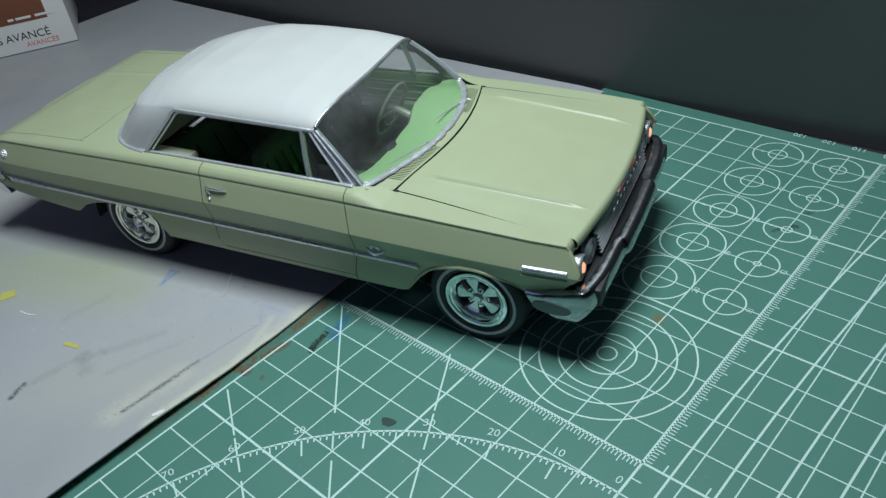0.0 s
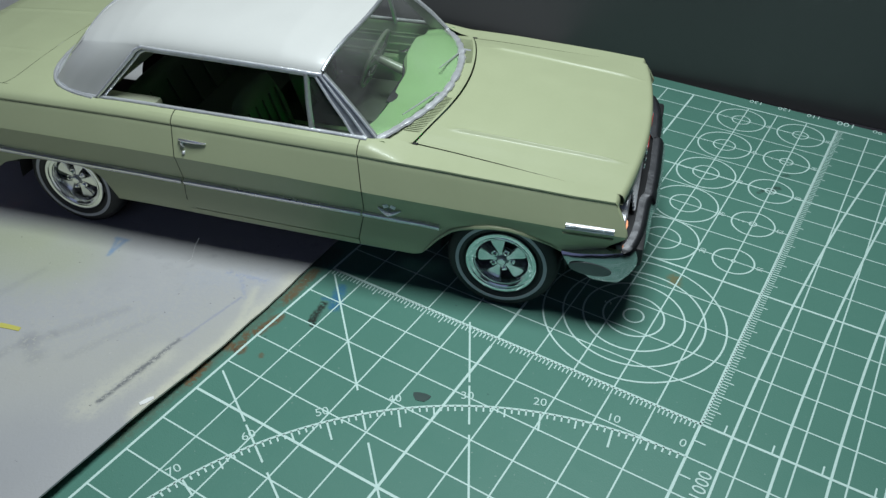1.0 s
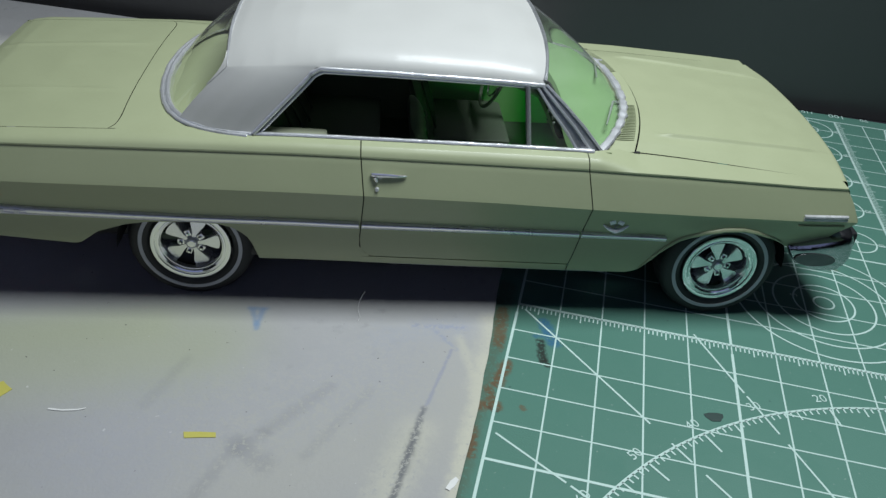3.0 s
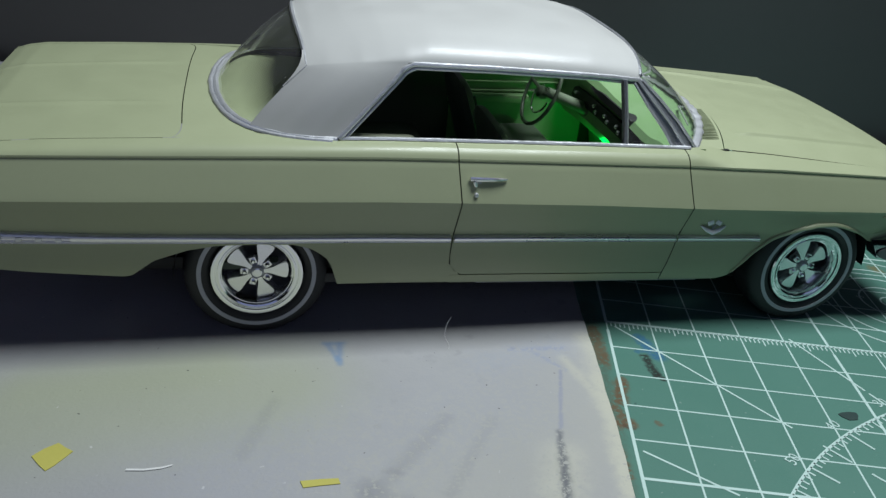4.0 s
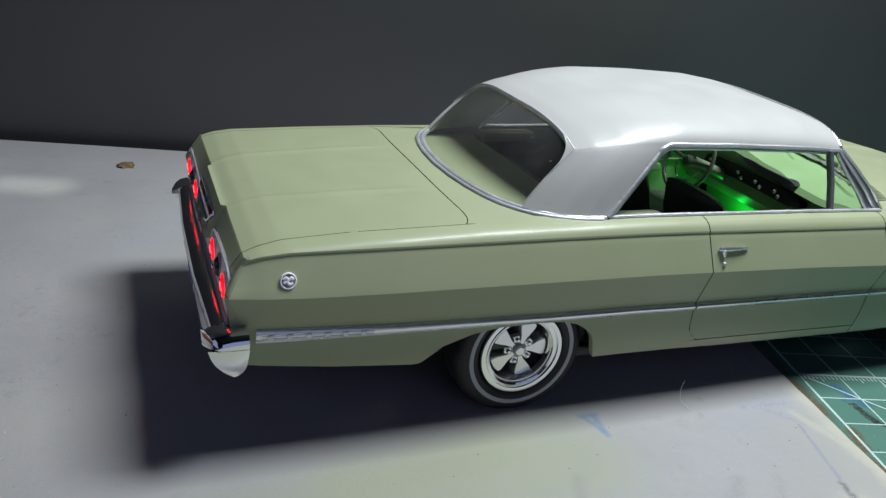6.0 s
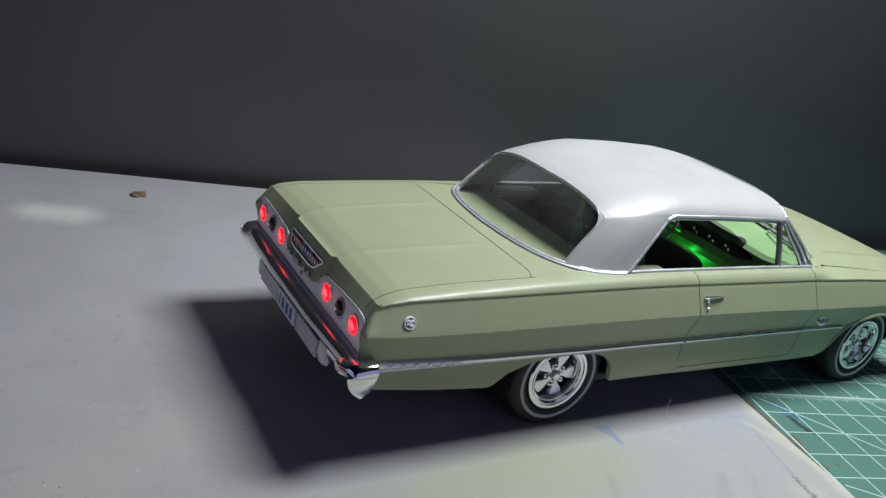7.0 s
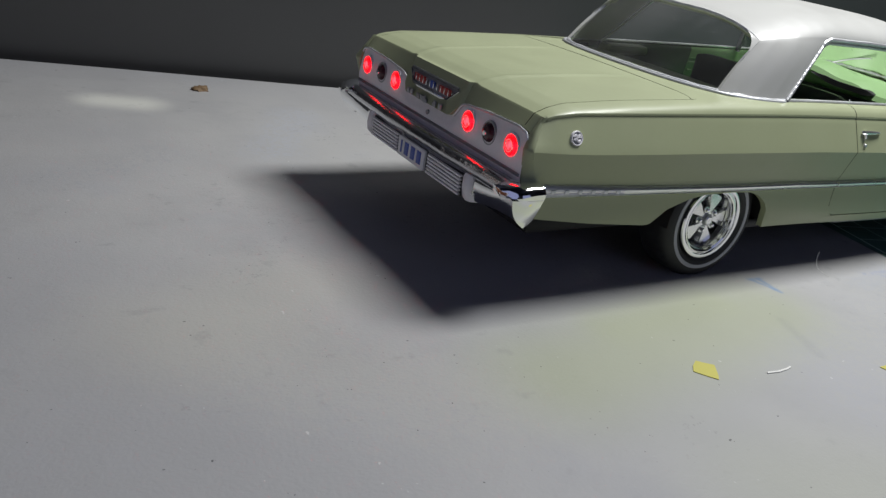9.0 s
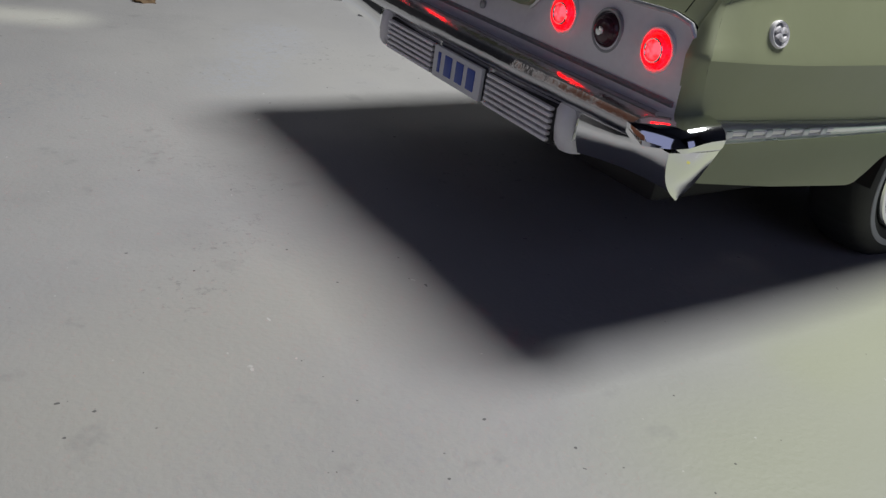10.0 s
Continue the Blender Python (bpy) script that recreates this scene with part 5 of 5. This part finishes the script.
def front_end():
    # plan of the bumper, from the wheel opening round the nose
    half = soft_curve([(68.9, 36.4, 0), (76, 36.8, 0), (81.5, 36.6, 0), (84.4, 35.5, 0), (86.0, 31.5, 0), (86.9, 25, 0), (87.2, 15.5, 0), (88.1, 13.0, 0), (88.3, 6, 0), (88.4, 0, 0)], 5)
    plan = [(p.x, -p.y) for p in half] + [(p.x, p.y) for p in reversed(half[:-1])]
    rows = []
    for i, (x, y) in enumerate(plan):
        a, b = plan[max(i - 1, 0)], plan[min(i + 1, len(plan) - 1)]
        d = Vector((b[0] - a[0], b[1] - a[1], 0)).normalized()
        n = Vector((d.y, -d.x, 0))
        side = max(0, min(1, (82 - x) / 10))
        zt = 24.2 - 2.3 * side
        side = max(0, min(1, (87.0 - x) / 4.5))
        zb = 20.2 - 4.5 * side + 1.6 * max(0, min(1, (75 - x) / 5))
        row = []
        for f, o in ((1.0, -3.0), (1.0, -1.6), (0.96, -1.0 + 0.6 * side), (0.86, -0.5 + 0.5 * side), (0.7, 0.0 + 0.2 * side), (0.5, 0.35 - 0.1 * side), (0.3, 0.6 - 0.3 * side), (0.14, 0.68 - 0.4 * side), (0.05, 0.5 - 0.35 * side), (0.0, 0.0), (0.0, -3.6)):
            row.append((x + n.x * o + 3.0 * (1 - f) * max(0, min(1, (78 - x) / 7)), y + n.y * o, zb + (zt - zb) * f))
        rows.append(row)
    bm = bmesh.new()
    vs = sheet(bm, rows)
    bm.faces.new(vs[0])
    bm.faces.new(vs[-1])
    bmesh.ops.recalc_face_normals(bm, faces=bm.faces)
    b = finish(bm, "front_bumper", BUMPER_CHROME, car, "chrome front bumper", sharp=35)
    for sgn in (-1, 1):
        # parking lamp recess in the bumper's wrap: a flat disc, its shade painted dark
        bm = bmesh.new()
        lathe(bm, [(0, 0.12), (0.9, 0.15), (1, 0.1), (1.02, -0.3)], 28)
        for v in bm.verts:
            v.co = Vector((v.co.x * 4.8, v.co.y * 0.6, v.co.z * 1.7))
        finish(bm, "bumper_lamp", RECESS_SHADE, b, "flat oval disc with a lamp recess's shade in its colour").matrix_basis = pose(76.0 * MM, sgn * 37.15 * MM, 18.7 * MM, 0, 2, 0 if sgn < 0 else 180)
    bm = bmesh.new()
    box(bm, (79.0, 0, 28.0), (1.0, 66, 9.4), 0.3)
    g = finish(bm, "grille", BLACK, car, "dark grille with bright horizontal bars and four headlights")
    bm = bmesh.new()
    box(bm, (80.5, 0, 20.8), (13, 66, 5.2), 1.0)
    finish(bm, "valance", BLACK, g)
    for k in range(7):
        bm = bmesh.new()
        box(bm, (83.3 - 0.2 * k, 0, 24.8 + 1.05 * k), (0.7, 42 if k < 6 else 44, 0.26), 0.08)
        finish(bm, "grille_bar", FOIL, g)
    for y in frange(-20, 20, 15):
        bm = bmesh.new()
        box(bm, (81.6, y, 28.0), (1.2, 0.25, 7.2), 0.08)
        finish(bm, "grille_upright", DARK_FOIL, g)
    for sgn in (-1, 1):
        for k, yy in enumerate((30.9, 24.3)):
            bm = bmesh.new()
            lathe(bm, [(3.3, -1.5), (3.3, 0.2), (3.1, 0.55), (2.75, 0.35), (2.5, -0.5)], 32)
            h = finish(bm, "headlight", DARK_FOIL, car, "round headlight in a chrome bezel")
            h.matrix_basis = pose(81.6 * MM, sgn * yy * MM, 27.7 * MM, 0, 0, 90)
            bm = bmesh.new()
            lathe(bm, [(2.55, -0.4), (2.2, 0.1), (1.2, 0.5), (0, 0.6)], 28)
            finish(bm, "lens", HEAD_LENS, h)
            if k == 0:
                bm = bmesh.new()
                lathe(bm, [(1.1, 0.45), (0.8, 0.85), (0, 1.0)], 16)
                for v in bm.verts:
                    v.co.z *= 1.35
                finish(bm, "lamp_core", AMBER, h, "warm glowing bulb")


def wheels():
    made = None
    for x in (AXLE_R, AXLE_F):
        for sgn in (-1, 1):
            m = pose(x * MM, sgn * (32.8 if x < 0 else 35.0) * MM, (HUB_Z + (0.1 if x < 0 else -0.15)) * MM, 0, 0, 0 if sgn < 0 else 180) @ pose(0, 0, 0, 0, 18 if x < 0 else -14, 0)
            if made is None:
                bm = bmesh.new()
                lathe(bm, [(0, -3.7), (6.0, -3.7), (6.8, -5.0), (0, -5.1)], 36)
                hub = finish(bm, "wheel", BLACK, car, "mag wheel with thin whitewall tyre")
                hub.matrix_basis = m
                bm = bmesh.new()
                prof = [(8.5, -6.2), (9.3, -7.6), (11.5, -8.2), (13.0, -7.3), (13.5, -6.2), (13.5, -1.3), (13.25, -0.4), (12.7, 0.35), (11.9, 0.8), (11.1, 1.0), (10.2, 1.0), (9.4, 0.7), (8.9, 0.3), (8.6, -0.6)]
                n = 120
                rows = []
                for k, (r, h) in enumerate(prof):
                    rows.append([((r - (0.16 if k in (4, 5, 6) and j % 3 == 0 else 0)) * math.cos(2 * math.pi * j / n), -h, (r - (0.16 if k in (4, 5, 6) and j % 3 == 0 else 0)) * math.sin(2 * math.pi * j / n)) for j in range(n)])
                sheet(bm, rows, wrap=True)
                tyre = finish(bm, "tyre", RUBBER, hub, "black tyre", sharp=40)
                bm = bmesh.new()
                lathe(bm, [(10.15, 0.98), (10.2, 1.1), (10.95, 1.1), (11.0, 0.98)], 72)
                wall = finish(bm, "whitewall", WHITEWALL, hub, "thin pale whitewall stripe")
                bm = bmesh.new()
                lathe(bm, [(8.62, -0.6), (8.62, 0.6), (8.45, 0.88), (8.1, 0.95), (7.72, 0.84), (7.64, 0.3), (7.36, 0.3), (7.28, 0.72), (7.05, 0.76), (6.75, 0.6), (6.62, 0.15), (6.5, 0.12), (6.42, -0.1), (6.2, -1.0), (6.0, -2.4), (5.9, -3.8)], 72)
                rim = finish(bm, "rim", CHROME, hub, "stepped chrome rim", sharp=30)
                spokes = []
                for k in range(5):
                    bm = bmesh.new()
                    w0 = radians(90 + 72 * k)
                    outline = [(1.0, -0.45), (2.0, -0.5), (2.9, -0.8), (4.0, -1.35), (5.0, -1.75), (5.5, -1.8), (5.72, -1.5), (5.85, -0.8), (5.9, 0), (5.85, 0.8), (5.72, 1.5), (5.5, 1.8), (5.0, 1.75), (4.0, 1.35), (2.9, 0.8), (2.0, 0.5), (1.0, 0.45)]

                    def at(p, h, k2=1.0):
                        a, b = p[0] * (1 - 0.04 * (1 - k2)), p[1] * k2
                        return (a * math.cos(w0) - b * math.sin(w0), -h, a * math.sin(w0) + b * math.cos(w0))

                    def lift(p):
                        return -0.95 + 0.4 * (1 - p[0] / 5.9)
                    sheet(bm, [[at(p, -3.7, 1.05) for p in outline], [at(p, lift(p) - 0.25, 1.0) for p in outline], [at(p, lift(p), 0.9) for p in outline]], wrap=True)
                    cap = [bm.verts.new(Vector(at(p, lift(p), 0.9)) * MM) for p in outline]
                    bm.faces.new(cap)
                    bmesh.ops.recalc_face_normals(bm, faces=bm.faces)
                    spokes.append(finish(bm, "spoke", HANDLE, hub, sharp=50))
                bm = bmesh.new()
                lathe(bm, [(2.3, -3.0), (2.1, -0.95), (1.3, -0.7), (1.25, -0.15), (1.1, 0.0), (0.92, 0.02)], 28)
                cap = finish(bm, "hub_cap", DARK_FOIL, hub)
                bm = bmesh.new()
                lathe(bm, [(0.95, -0.1), (0.93, 0.12), (0.8, 0.2), (0, 0.22)], 24)
                badge = finish(bm, "hub_badge", HANDLE, hub, "pale round hub badge")
                nuts = []
                for k in range(5):
                    w = radians(54 + 72 * k)
                    turn = pose(2.35 * math.cos(w) * MM, 0, 2.35 * math.sin(w) * MM, 0, -math.degrees(w), 0)
                    bm = bmesh.new()
                    box(bm, (0, 1.1, 0), (1.5, 0.9, 1.25), 0.15)
                    nuts.append(finish(bm, "lug_plate", HANDLE, hub, m=turn))
                    bm = bmesh.new()
                    lathe(bm, [(0.46, -0.9), (0.46, -0.15), (0.28, 0.0), (0, 0.0)], 6)
                    nuts.append(finish(bm, "lug_nut", CHROME, hub, m=turn))
                nuts.append(badge)
                made = [tyre, wall, rim, *spokes, cap, *nuts]
                src = hub
            else:
                hub = share(src, "wheel", car, m)
                for o in made:
                    share(o, o.name.split(".")[0], hub, o.matrix_basis.copy())


def underside():
    bm = bmesh.new()
    box(bm, (-16, 0, 11.6), (180, 50, 3.0), 0.8)
    box(bm, (-16, 0, 12.2), (78, 66, 2.2), 0.6)
    box(bm, (-98, 0, 18.6), (28, 56, 3.0), 0.6)
    box(bm, (77, 0, 19.6), (12, 60, 3.0), 0.6)
    ch = finish(bm, "chassis", BLACK, car, "black chassis plate")
    for x in (AXLE_R, AXLE_F):
        bm = bmesh.new()
        tube(bm, [(x, -28, HUB_Z), (x, 28, HUB_Z)], 1.2, 10)
        finish(bm, "axle", BLACK, ch)
        for sgn in (-1, 1):
            bm = bmesh.new()
            rows = [[(x + 15.0 * math.cos(a), sgn * y, 13.5 + min(13.2, 15.0 * math.sin(a))) for a in frange(0, math.pi, 24)] for y in (35.0, 24.0)]
            sheet(bm, rows)
            sheet(bm, [[(x + 15.0 * math.cos(a) * k, sgn * 24.0, 13.5 + min(13.2, 15.0 * math.sin(a)) * k) for a in frange(0, math.pi, 24)] for k in (1.0, 0.0)])
            finish(bm, "wheel_well", BLACK, ch)
    for sgn in (-1, 1):
        bm = bmesh.new()
        tube(bm, soft_curve([(-30, sgn * 12, 9.6), (-60, sgn * 15, 9.8), (-85, sgn * 20, 12.0), (-104, sgn * 21, 12.8)], 5), 1.1, 10)
        finish(bm, "tailpipe", DARK_FOIL, ch)


def interior():
    # tub; floor and rear side cards take the green with shade painted in
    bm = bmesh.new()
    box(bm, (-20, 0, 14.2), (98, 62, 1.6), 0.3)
    tub = finish(bm, "cabin_floor", INTERIOR_SHADED, car, "green cabin floor, shade put into its colour")
    for sgn in (-1, 1):
        bm = bmesh.new()
        rows = []
        for z, y in ((14.5, 31.0), (24, 31.5), (33, 31.3), (38.8, 30.6), (39.9, 30.9)):
            rows.append([(x, sgn * y, z) for x in frange(-12, 26, 24)])
        sheet(bm, rows, flip=sgn < 0)
        dp = finish(bm, "door_card", INTERIOR, car, "pale green door card with ribs")
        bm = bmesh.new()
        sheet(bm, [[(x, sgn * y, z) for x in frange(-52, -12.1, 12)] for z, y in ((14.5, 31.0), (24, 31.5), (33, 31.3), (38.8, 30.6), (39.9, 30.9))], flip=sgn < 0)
        finish(bm, "rear_side_card", INTERIOR_SHADED, car, "green rear side card, darkened as cabin shade")
        for z in (36.6, 35.4, 33.0, 30.6):
            bm = bmesh.new()
            tube(bm, [(-11.5, sgn * 31.0, z), (20, sgn * 31.0, z)], 0.3, 6)
            finish(bm, "rib", INTERIOR, dp)
        bm = bmesh.new()
        box(bm, (-2, sgn * 29.6, 29.0), (22, 2.4, 2.2), 0.6)
        finish(bm, "armrest", INTERIOR, dp)
        bm = bmesh.new()
        tube(bm, [(9, sgn * 30.6, 31), (10.5, sgn * 29.2, 31.6), (13, sgn * 29.2, 33)], 0.35, 6)
        finish(bm, "window_crank", CHROME, dp)
        bm = bmesh.new()
        box(bm, (-41, sgn * 28.6, 38.5), (15, 4.6, 2.6), 1.1)
        finish(bm, "quarter_rest", QUARTER, car, "pale rounded trim beside the rear seat")
    bm = bmesh.new()
    sheet(bm, [[(29.5, y, 15), (28.0, y, 22), (30.5, y, 34)] for y in frange(-30, 30, 13)])
    finish(bm, "firewall", INTERIOR, car, "pale green firewall under the dashboard")
    # dashboard: padded top with binnacle over the wheel
    bm = bmesh.new()
    rows = []
    for f, x, z in ((0, 32.0, 39.4), (0.2, 28, 39.9), (0.4, 23.5, 39.8), (0.55, 20.3, 39.0), (0.65, 19.4, 37.6), (0.75, 20.2, 36.4), (0.85, 20.6, 33.0), (0.92, 20.0, 29.0), (1, 22.0, 26.0)):
        row = []
        for y in frange(-30.3, 30.3, 62):
            gb = x_glass_base(y) + 0.0022 * y * y
            xx = gb + 0.7 if f == 0 else min(x, gb - 1.5 - 5 * max(0, f - 0.2)) if f < 0.45 else x
            hump = 1.9 * math.exp(-((y - 15) / 9.5) ** 4) - 1.5 * math.exp(-((y + 14) / 9) ** 4)
            zz = z_top(29, y) - 0.7 if f == 0 else z + (hump if 0.15 < f < 0.7 else 0)
            dx = -1.8 * math.exp(-((y - 15) / 9) ** 4) if 0.3 < f < 0.75 else 1.2 * math.exp(-((y + 14) / 9) ** 4) if 0.5 < f < 0.9 else 0
            row.append((xx + dx - 0.0022 * y * y, y, zz))
        rows.append(row)
    sheet(bm, rows)
    dash = finish(bm, "dashboard", INTERIOR, car, "glossy pale green dashboard with instrument hood", sharp=40)
    def dash_x(y, x):
        return x - 0.0022 * y * y

    bm = bmesh.new()
    rows = []
    for y in frange(-13, 22.5, 30):
        k = min(1, (y + 13) / 6 + 0.35, (22.5 - y) / 2 + 0.5)
        rows.append([(dash_x(y, 19.2), y, 33.8 - 1.6 * k), (dash_x(y, 19.6), y, 33.8 + 1.6 * k), (dash_x(y, 21.5), y, 33.8 + 1.6 * k), (dash_x(y, 21.5), y, 33.8 - 1.6 * k)])
    sheet(bm, rows, wrap=True)
    ip = finish(bm, "instrument_panel", BLACK, dash, "dark instrument strip with small chrome knobs")
    for y, z in ((20, 34.2), (9.5, 34.2), (8.0, 33.2), (3.0, 34.0), (1.2, 33.2), (-4, 34.0), (-5.5, 33.2)):
        bm = bmesh.new()
        lathe(bm, [(0, 0.55), (0.35, 0.5), (0.55, 0.25), (0.6, -0.4)], 14)
        finish(bm, "knob", HANDLE, ip).matrix_basis = pose(dash_x(y, 19.2) * MM, y * MM, z * MM, 0, 0, -90)
    bm = bmesh.new()
    rows = []
    for y in frange(-10, 10, 22):
        k = min(1, (y + 10) / 3 + 0.2, (10 - y) / 5 + 0.1)
        g = math.exp(-((y - 15) / 9.5) ** 4)
        x, z = dash_x(y, 19.4) - 1.8 * g - 0.3, 37.5 + 1.5 * g
        rows.append([(x, y, z - 0.75 * k), (x + 0.3, y, z + 0.75 * k), (x + 2.5, y, z + 0.75 * k), (x + 2.5, y, z - 0.75 * k)])
    sheet(bm, rows, wrap=True)
    finish(bm, "dash_slot", BLACK, dash, "black recess in the dashboard")
    # steering wheel on its column
    bm = bmesh.new()
    tube(bm, [(22, 15.5, 30.4), (8.4, 15.5, 35.6)], [1.6, 1.2], 14)
    col = finish(bm, "steering_column", WHEEL_GREY, car, "grey-green steering column")
    turn = pose(7.0 * MM, 15.5 * MM, 35.5 * MM, 0, 22, 0)
    bm = bmesh.new()
    ring = [(0, 8.4 * math.cos(a), 8.4 * math.sin(a)) for a in frange(0, 2 * math.pi, 49)[:-1]]
    tube(bm, ring, 0.5, 8, 1.0, (1, 0, 0), closed=True)
    sw = finish(bm, "steering_wheel", WHEEL_GREY, car, "thin two-spoke steering wheel with horn ring")
    sw.matrix_basis = turn
    bm = bmesh.new()
    tube(bm, [(0.6, 4.8 * math.cos(a), 4.8 * math.sin(a) - 0.4) for a in frange(math.pi * 1.05, math.pi * 1.95, 18)], 0.26, 6, 1.0, (1, 0, 0))
    finish(bm, "horn_ring", CHROME, sw)
    for sgn in (-1, 1):
        bm = bmesh.new()
        tube(bm, [(0.5, 0.8 * sgn, 0), (0.3, 4, 0.5) if sgn > 0 else (0.3, -4, 0.5), (0, 7.9 * sgn, 0.9)], [0.75, 0.5, 0.4], 8)
        finish(bm, "spoke", WHEEL_GREY, sw)
    bm = bmesh.new()
    lathe(bm, [(0, 1.3), (0.9, 1.2), (1.5, 0.6), (1.6, -0.6), (1.2, -1.6), (0, -1.8)], 24, m=Matrix.Rotation(-math.pi / 2, 4, "Z"))
    finish(bm, "horn_button", WHEEL_GREY, sw)
    # seats, pale green darkened by the cabin shade put into their colour
    def seat(name, x, y, w, depth, back_h, lean, material, label):
        bm = bmesh.new()
        box(bm, (0, 0, 3.2), (depth, w, 5.4), 1.6)
        base = finish(bm, name, material, car, label)
        base.matrix_basis = pose(x * MM, y * MM, 17.5 * MM)
        bm = bmesh.new()
        n = 14
        front, back = [], []
        for i in range(n + 1):
            t = i / n
            row, row2 = [], []
            for j in range(n + 1):
                q = -1 + 2 * j / n
                hw = w / 2 * (1 - 0.22 * max(0, t - 0.55) / 0.45) * (1 - 0.05 * (1 - t))
                edge = (1 - abs(q) ** 6) ** 0.5
                zt = back_h * t * (1 - 0.06 * abs(q) ** 4 * t)
                xl = -depth / 2 - lean * t * back_h
                row.append((xl + 1.9 * edge * (1 - max(0, t - 0.9) * 6), hw * q, 4 + zt))
                row2.append((xl - 1.7 * edge * (1 - max(0, t - 0.9) * 6), hw * q, 4 + zt))
            front.append(row)
            back.append(row2)
        sheet(bm, front)
        sheet(bm, back, flip=True)
        sheet(bm, [front[-1], back[-1]])
        finish(bm, "backrest", material, base, sharp=60)
        for k in range(5):
            bm = bmesh.new()
            yy = w * (-0.3 + 0.15 * k)
            tube(bm, [(-depth / 2 + 2.0, yy, 6.5), (-depth / 2 + 2.0 - lean * back_h * 0.8, yy, 4 + back_h * 0.8)], 0.35, 6)
            finish(bm, "pleat", material, base)
        return base

    seat("front_seat", 0.5, 15.2, 25, 21, 18.5, 0.30, SEAT_SHADED, "pale green bucket seat with pleated back, cabin shade in its colour")
    seat("front_seat", 0.5, -15.2, 25, 21, 18.5, 0.30, SEAT_SHADED, "pale green bucket seat with pleated back, cabin shade in its colour")
    seat("rear_seat", -32, 0, 54, 20, 16.0, 0.35, SEAT_SHADED, "pale green rear bench seat, cabin shade in its colour")
    bm = bmesh.new()
    rows = [[(x, y, z_top(-66, y) - 1.0 - 0.06 * max(0, x + 64)) for y in frange(-29, 29, 20)] for x in frange(-70, -50, 12)]
    sheet(bm, rows)
    finish(bm, "parcel_shelf", PAINT, car, "pale green parcel shelf")
    bm = bmesh.new()
    box(bm, (-3, 0, 18.5), (34, 6, 4), 1.2)
    finish(bm, "console", INTERIOR, car)


for _s, _q, _d, _f in shells():
    side_details(_s, _q, _d, _f)
hood()
cowl_and_deck()
roof()
tail()
bumper_rear()
front_end()
wheels()
underside()
interior()
car.matrix_world = pose(-0.0008, 0.0022, 0.00015, 0.45, 0, 1.0) @ Matrix.Diagonal((1.031, 1.032, 1.03, 1))


def settle(ob):
    """The front of the shell is twisted down a little to one side."""
    def fall(x, y):
        return lerp(x / MM, [-40, 30, 90], [0, 0.9, 1.15]) * y / 35
    if ob.matrix_basis.is_identity:
        if ob.data is not None:
            for v in ob.data.vertices:
                v.co.z += fall(v.co.x, v.co.y)
        for child in ob.children:
            settle(child)
    else:
        p = ob.matrix_basis.translation
        ob.matrix_basis = Matrix.Translation((0, 0, fall(p.x, p.y))) @ ob.matrix_basis


# the shell sits a little crooked on its wheels
for _part in car.children:
    if _part.data is None or not _part.name.startswith(("wheel.", "wheel", "chassis")) or _part.name.startswith("wheel_"):
        settle(_part)
        _part.matrix_basis = pose(0, 0, 0.0003, 0.5, 0, 0) @ _part.matrix_basis


# small green lamp wired under the dashboard
led = bpy.data.lights.new("cabin_lamp_light", "POINT")
led.energy, led.color, led.shadow_soft_size = 0.0019, (0.02, 1.0, 0.08), 0.001
new("cabin_lamp_light", led).location = (0.0225, 0.016, 0.0235)


def kit_box():
    """The model kit's box, standing on the card."""
    w, h, d = 150.0, 95.0, 60.0
    m = pose(-0.2611, 0.1140, 0.0010, 0, 0, 47.8)
    white = plain("box_white_card", (0.62, 0.60, 0.58), 0.5, 0, 0.05, 300)
    bm = bmesh.new()
    box(bm, (-w / 2, d / 2, h / 2), (w, d, h), 0.5)
    b = tagged(finish(bm, "kit_box", white, m=m), "white printed model kit box with brown artwork, standing on the card", "box")
    bm = bmesh.new()
    box(bm, (-w / 2 - 2.5, -0.1, 52), (w - 16, 0.3, 72), 0.1)
    finish(bm, "artwork_panel", plain("brown_artwork", (0.16, 0.055, 0.025), 0.45, 0, 0.5, 40), b, "brown artwork panel")
    ink, red = plain("black_ink", (0.03, 0.03, 0.03), 0.5), plain("red_ink", (0.55, 0.16, 0.13), 0.5)
    for text, size, u, z, mt in (("S AVANCÉ", 6.0, -40, 6.6, ink), ("AVANCÉS", 4.0, -26.5, 2.4, red)):
        me = letters(text, size, 0.05)
        me.materials.append(mt)
        ob = new("lettering", me)
        ob.parent, ob.matrix_basis = b, pose(u * MM, -0.1 * MM, z * MM, 90, 0, 0)
    for u, ln in ((-12, 9), (-22.5, 8), (-29, 3)):
        bm = bmesh.new()
        box(bm, (u, -0.3, 18.3), (ln, 0.15, 1.3), 0.05)
        finish(bm, "lettering_bar", white, b)


kit_box()


def thread():
    """A fine fibre hanging from the sill to the card."""
    bm = bmesh.new()
    tube(bm, soft_curve([(0, 0, 0), (0.3, 1.5, 0.2), (-0.2, 3.4, 0.9), (0.2, 4.6, 2.6), (1.2, 5.2, 4.4)], 5), 0.045, 5)
    tagged(finish(bm, "thread", CREAM, m=pose(-0.0270, -0.0418, 0.0006)), "fine pale fibre lying on the card beside the car", "thread")


thread()
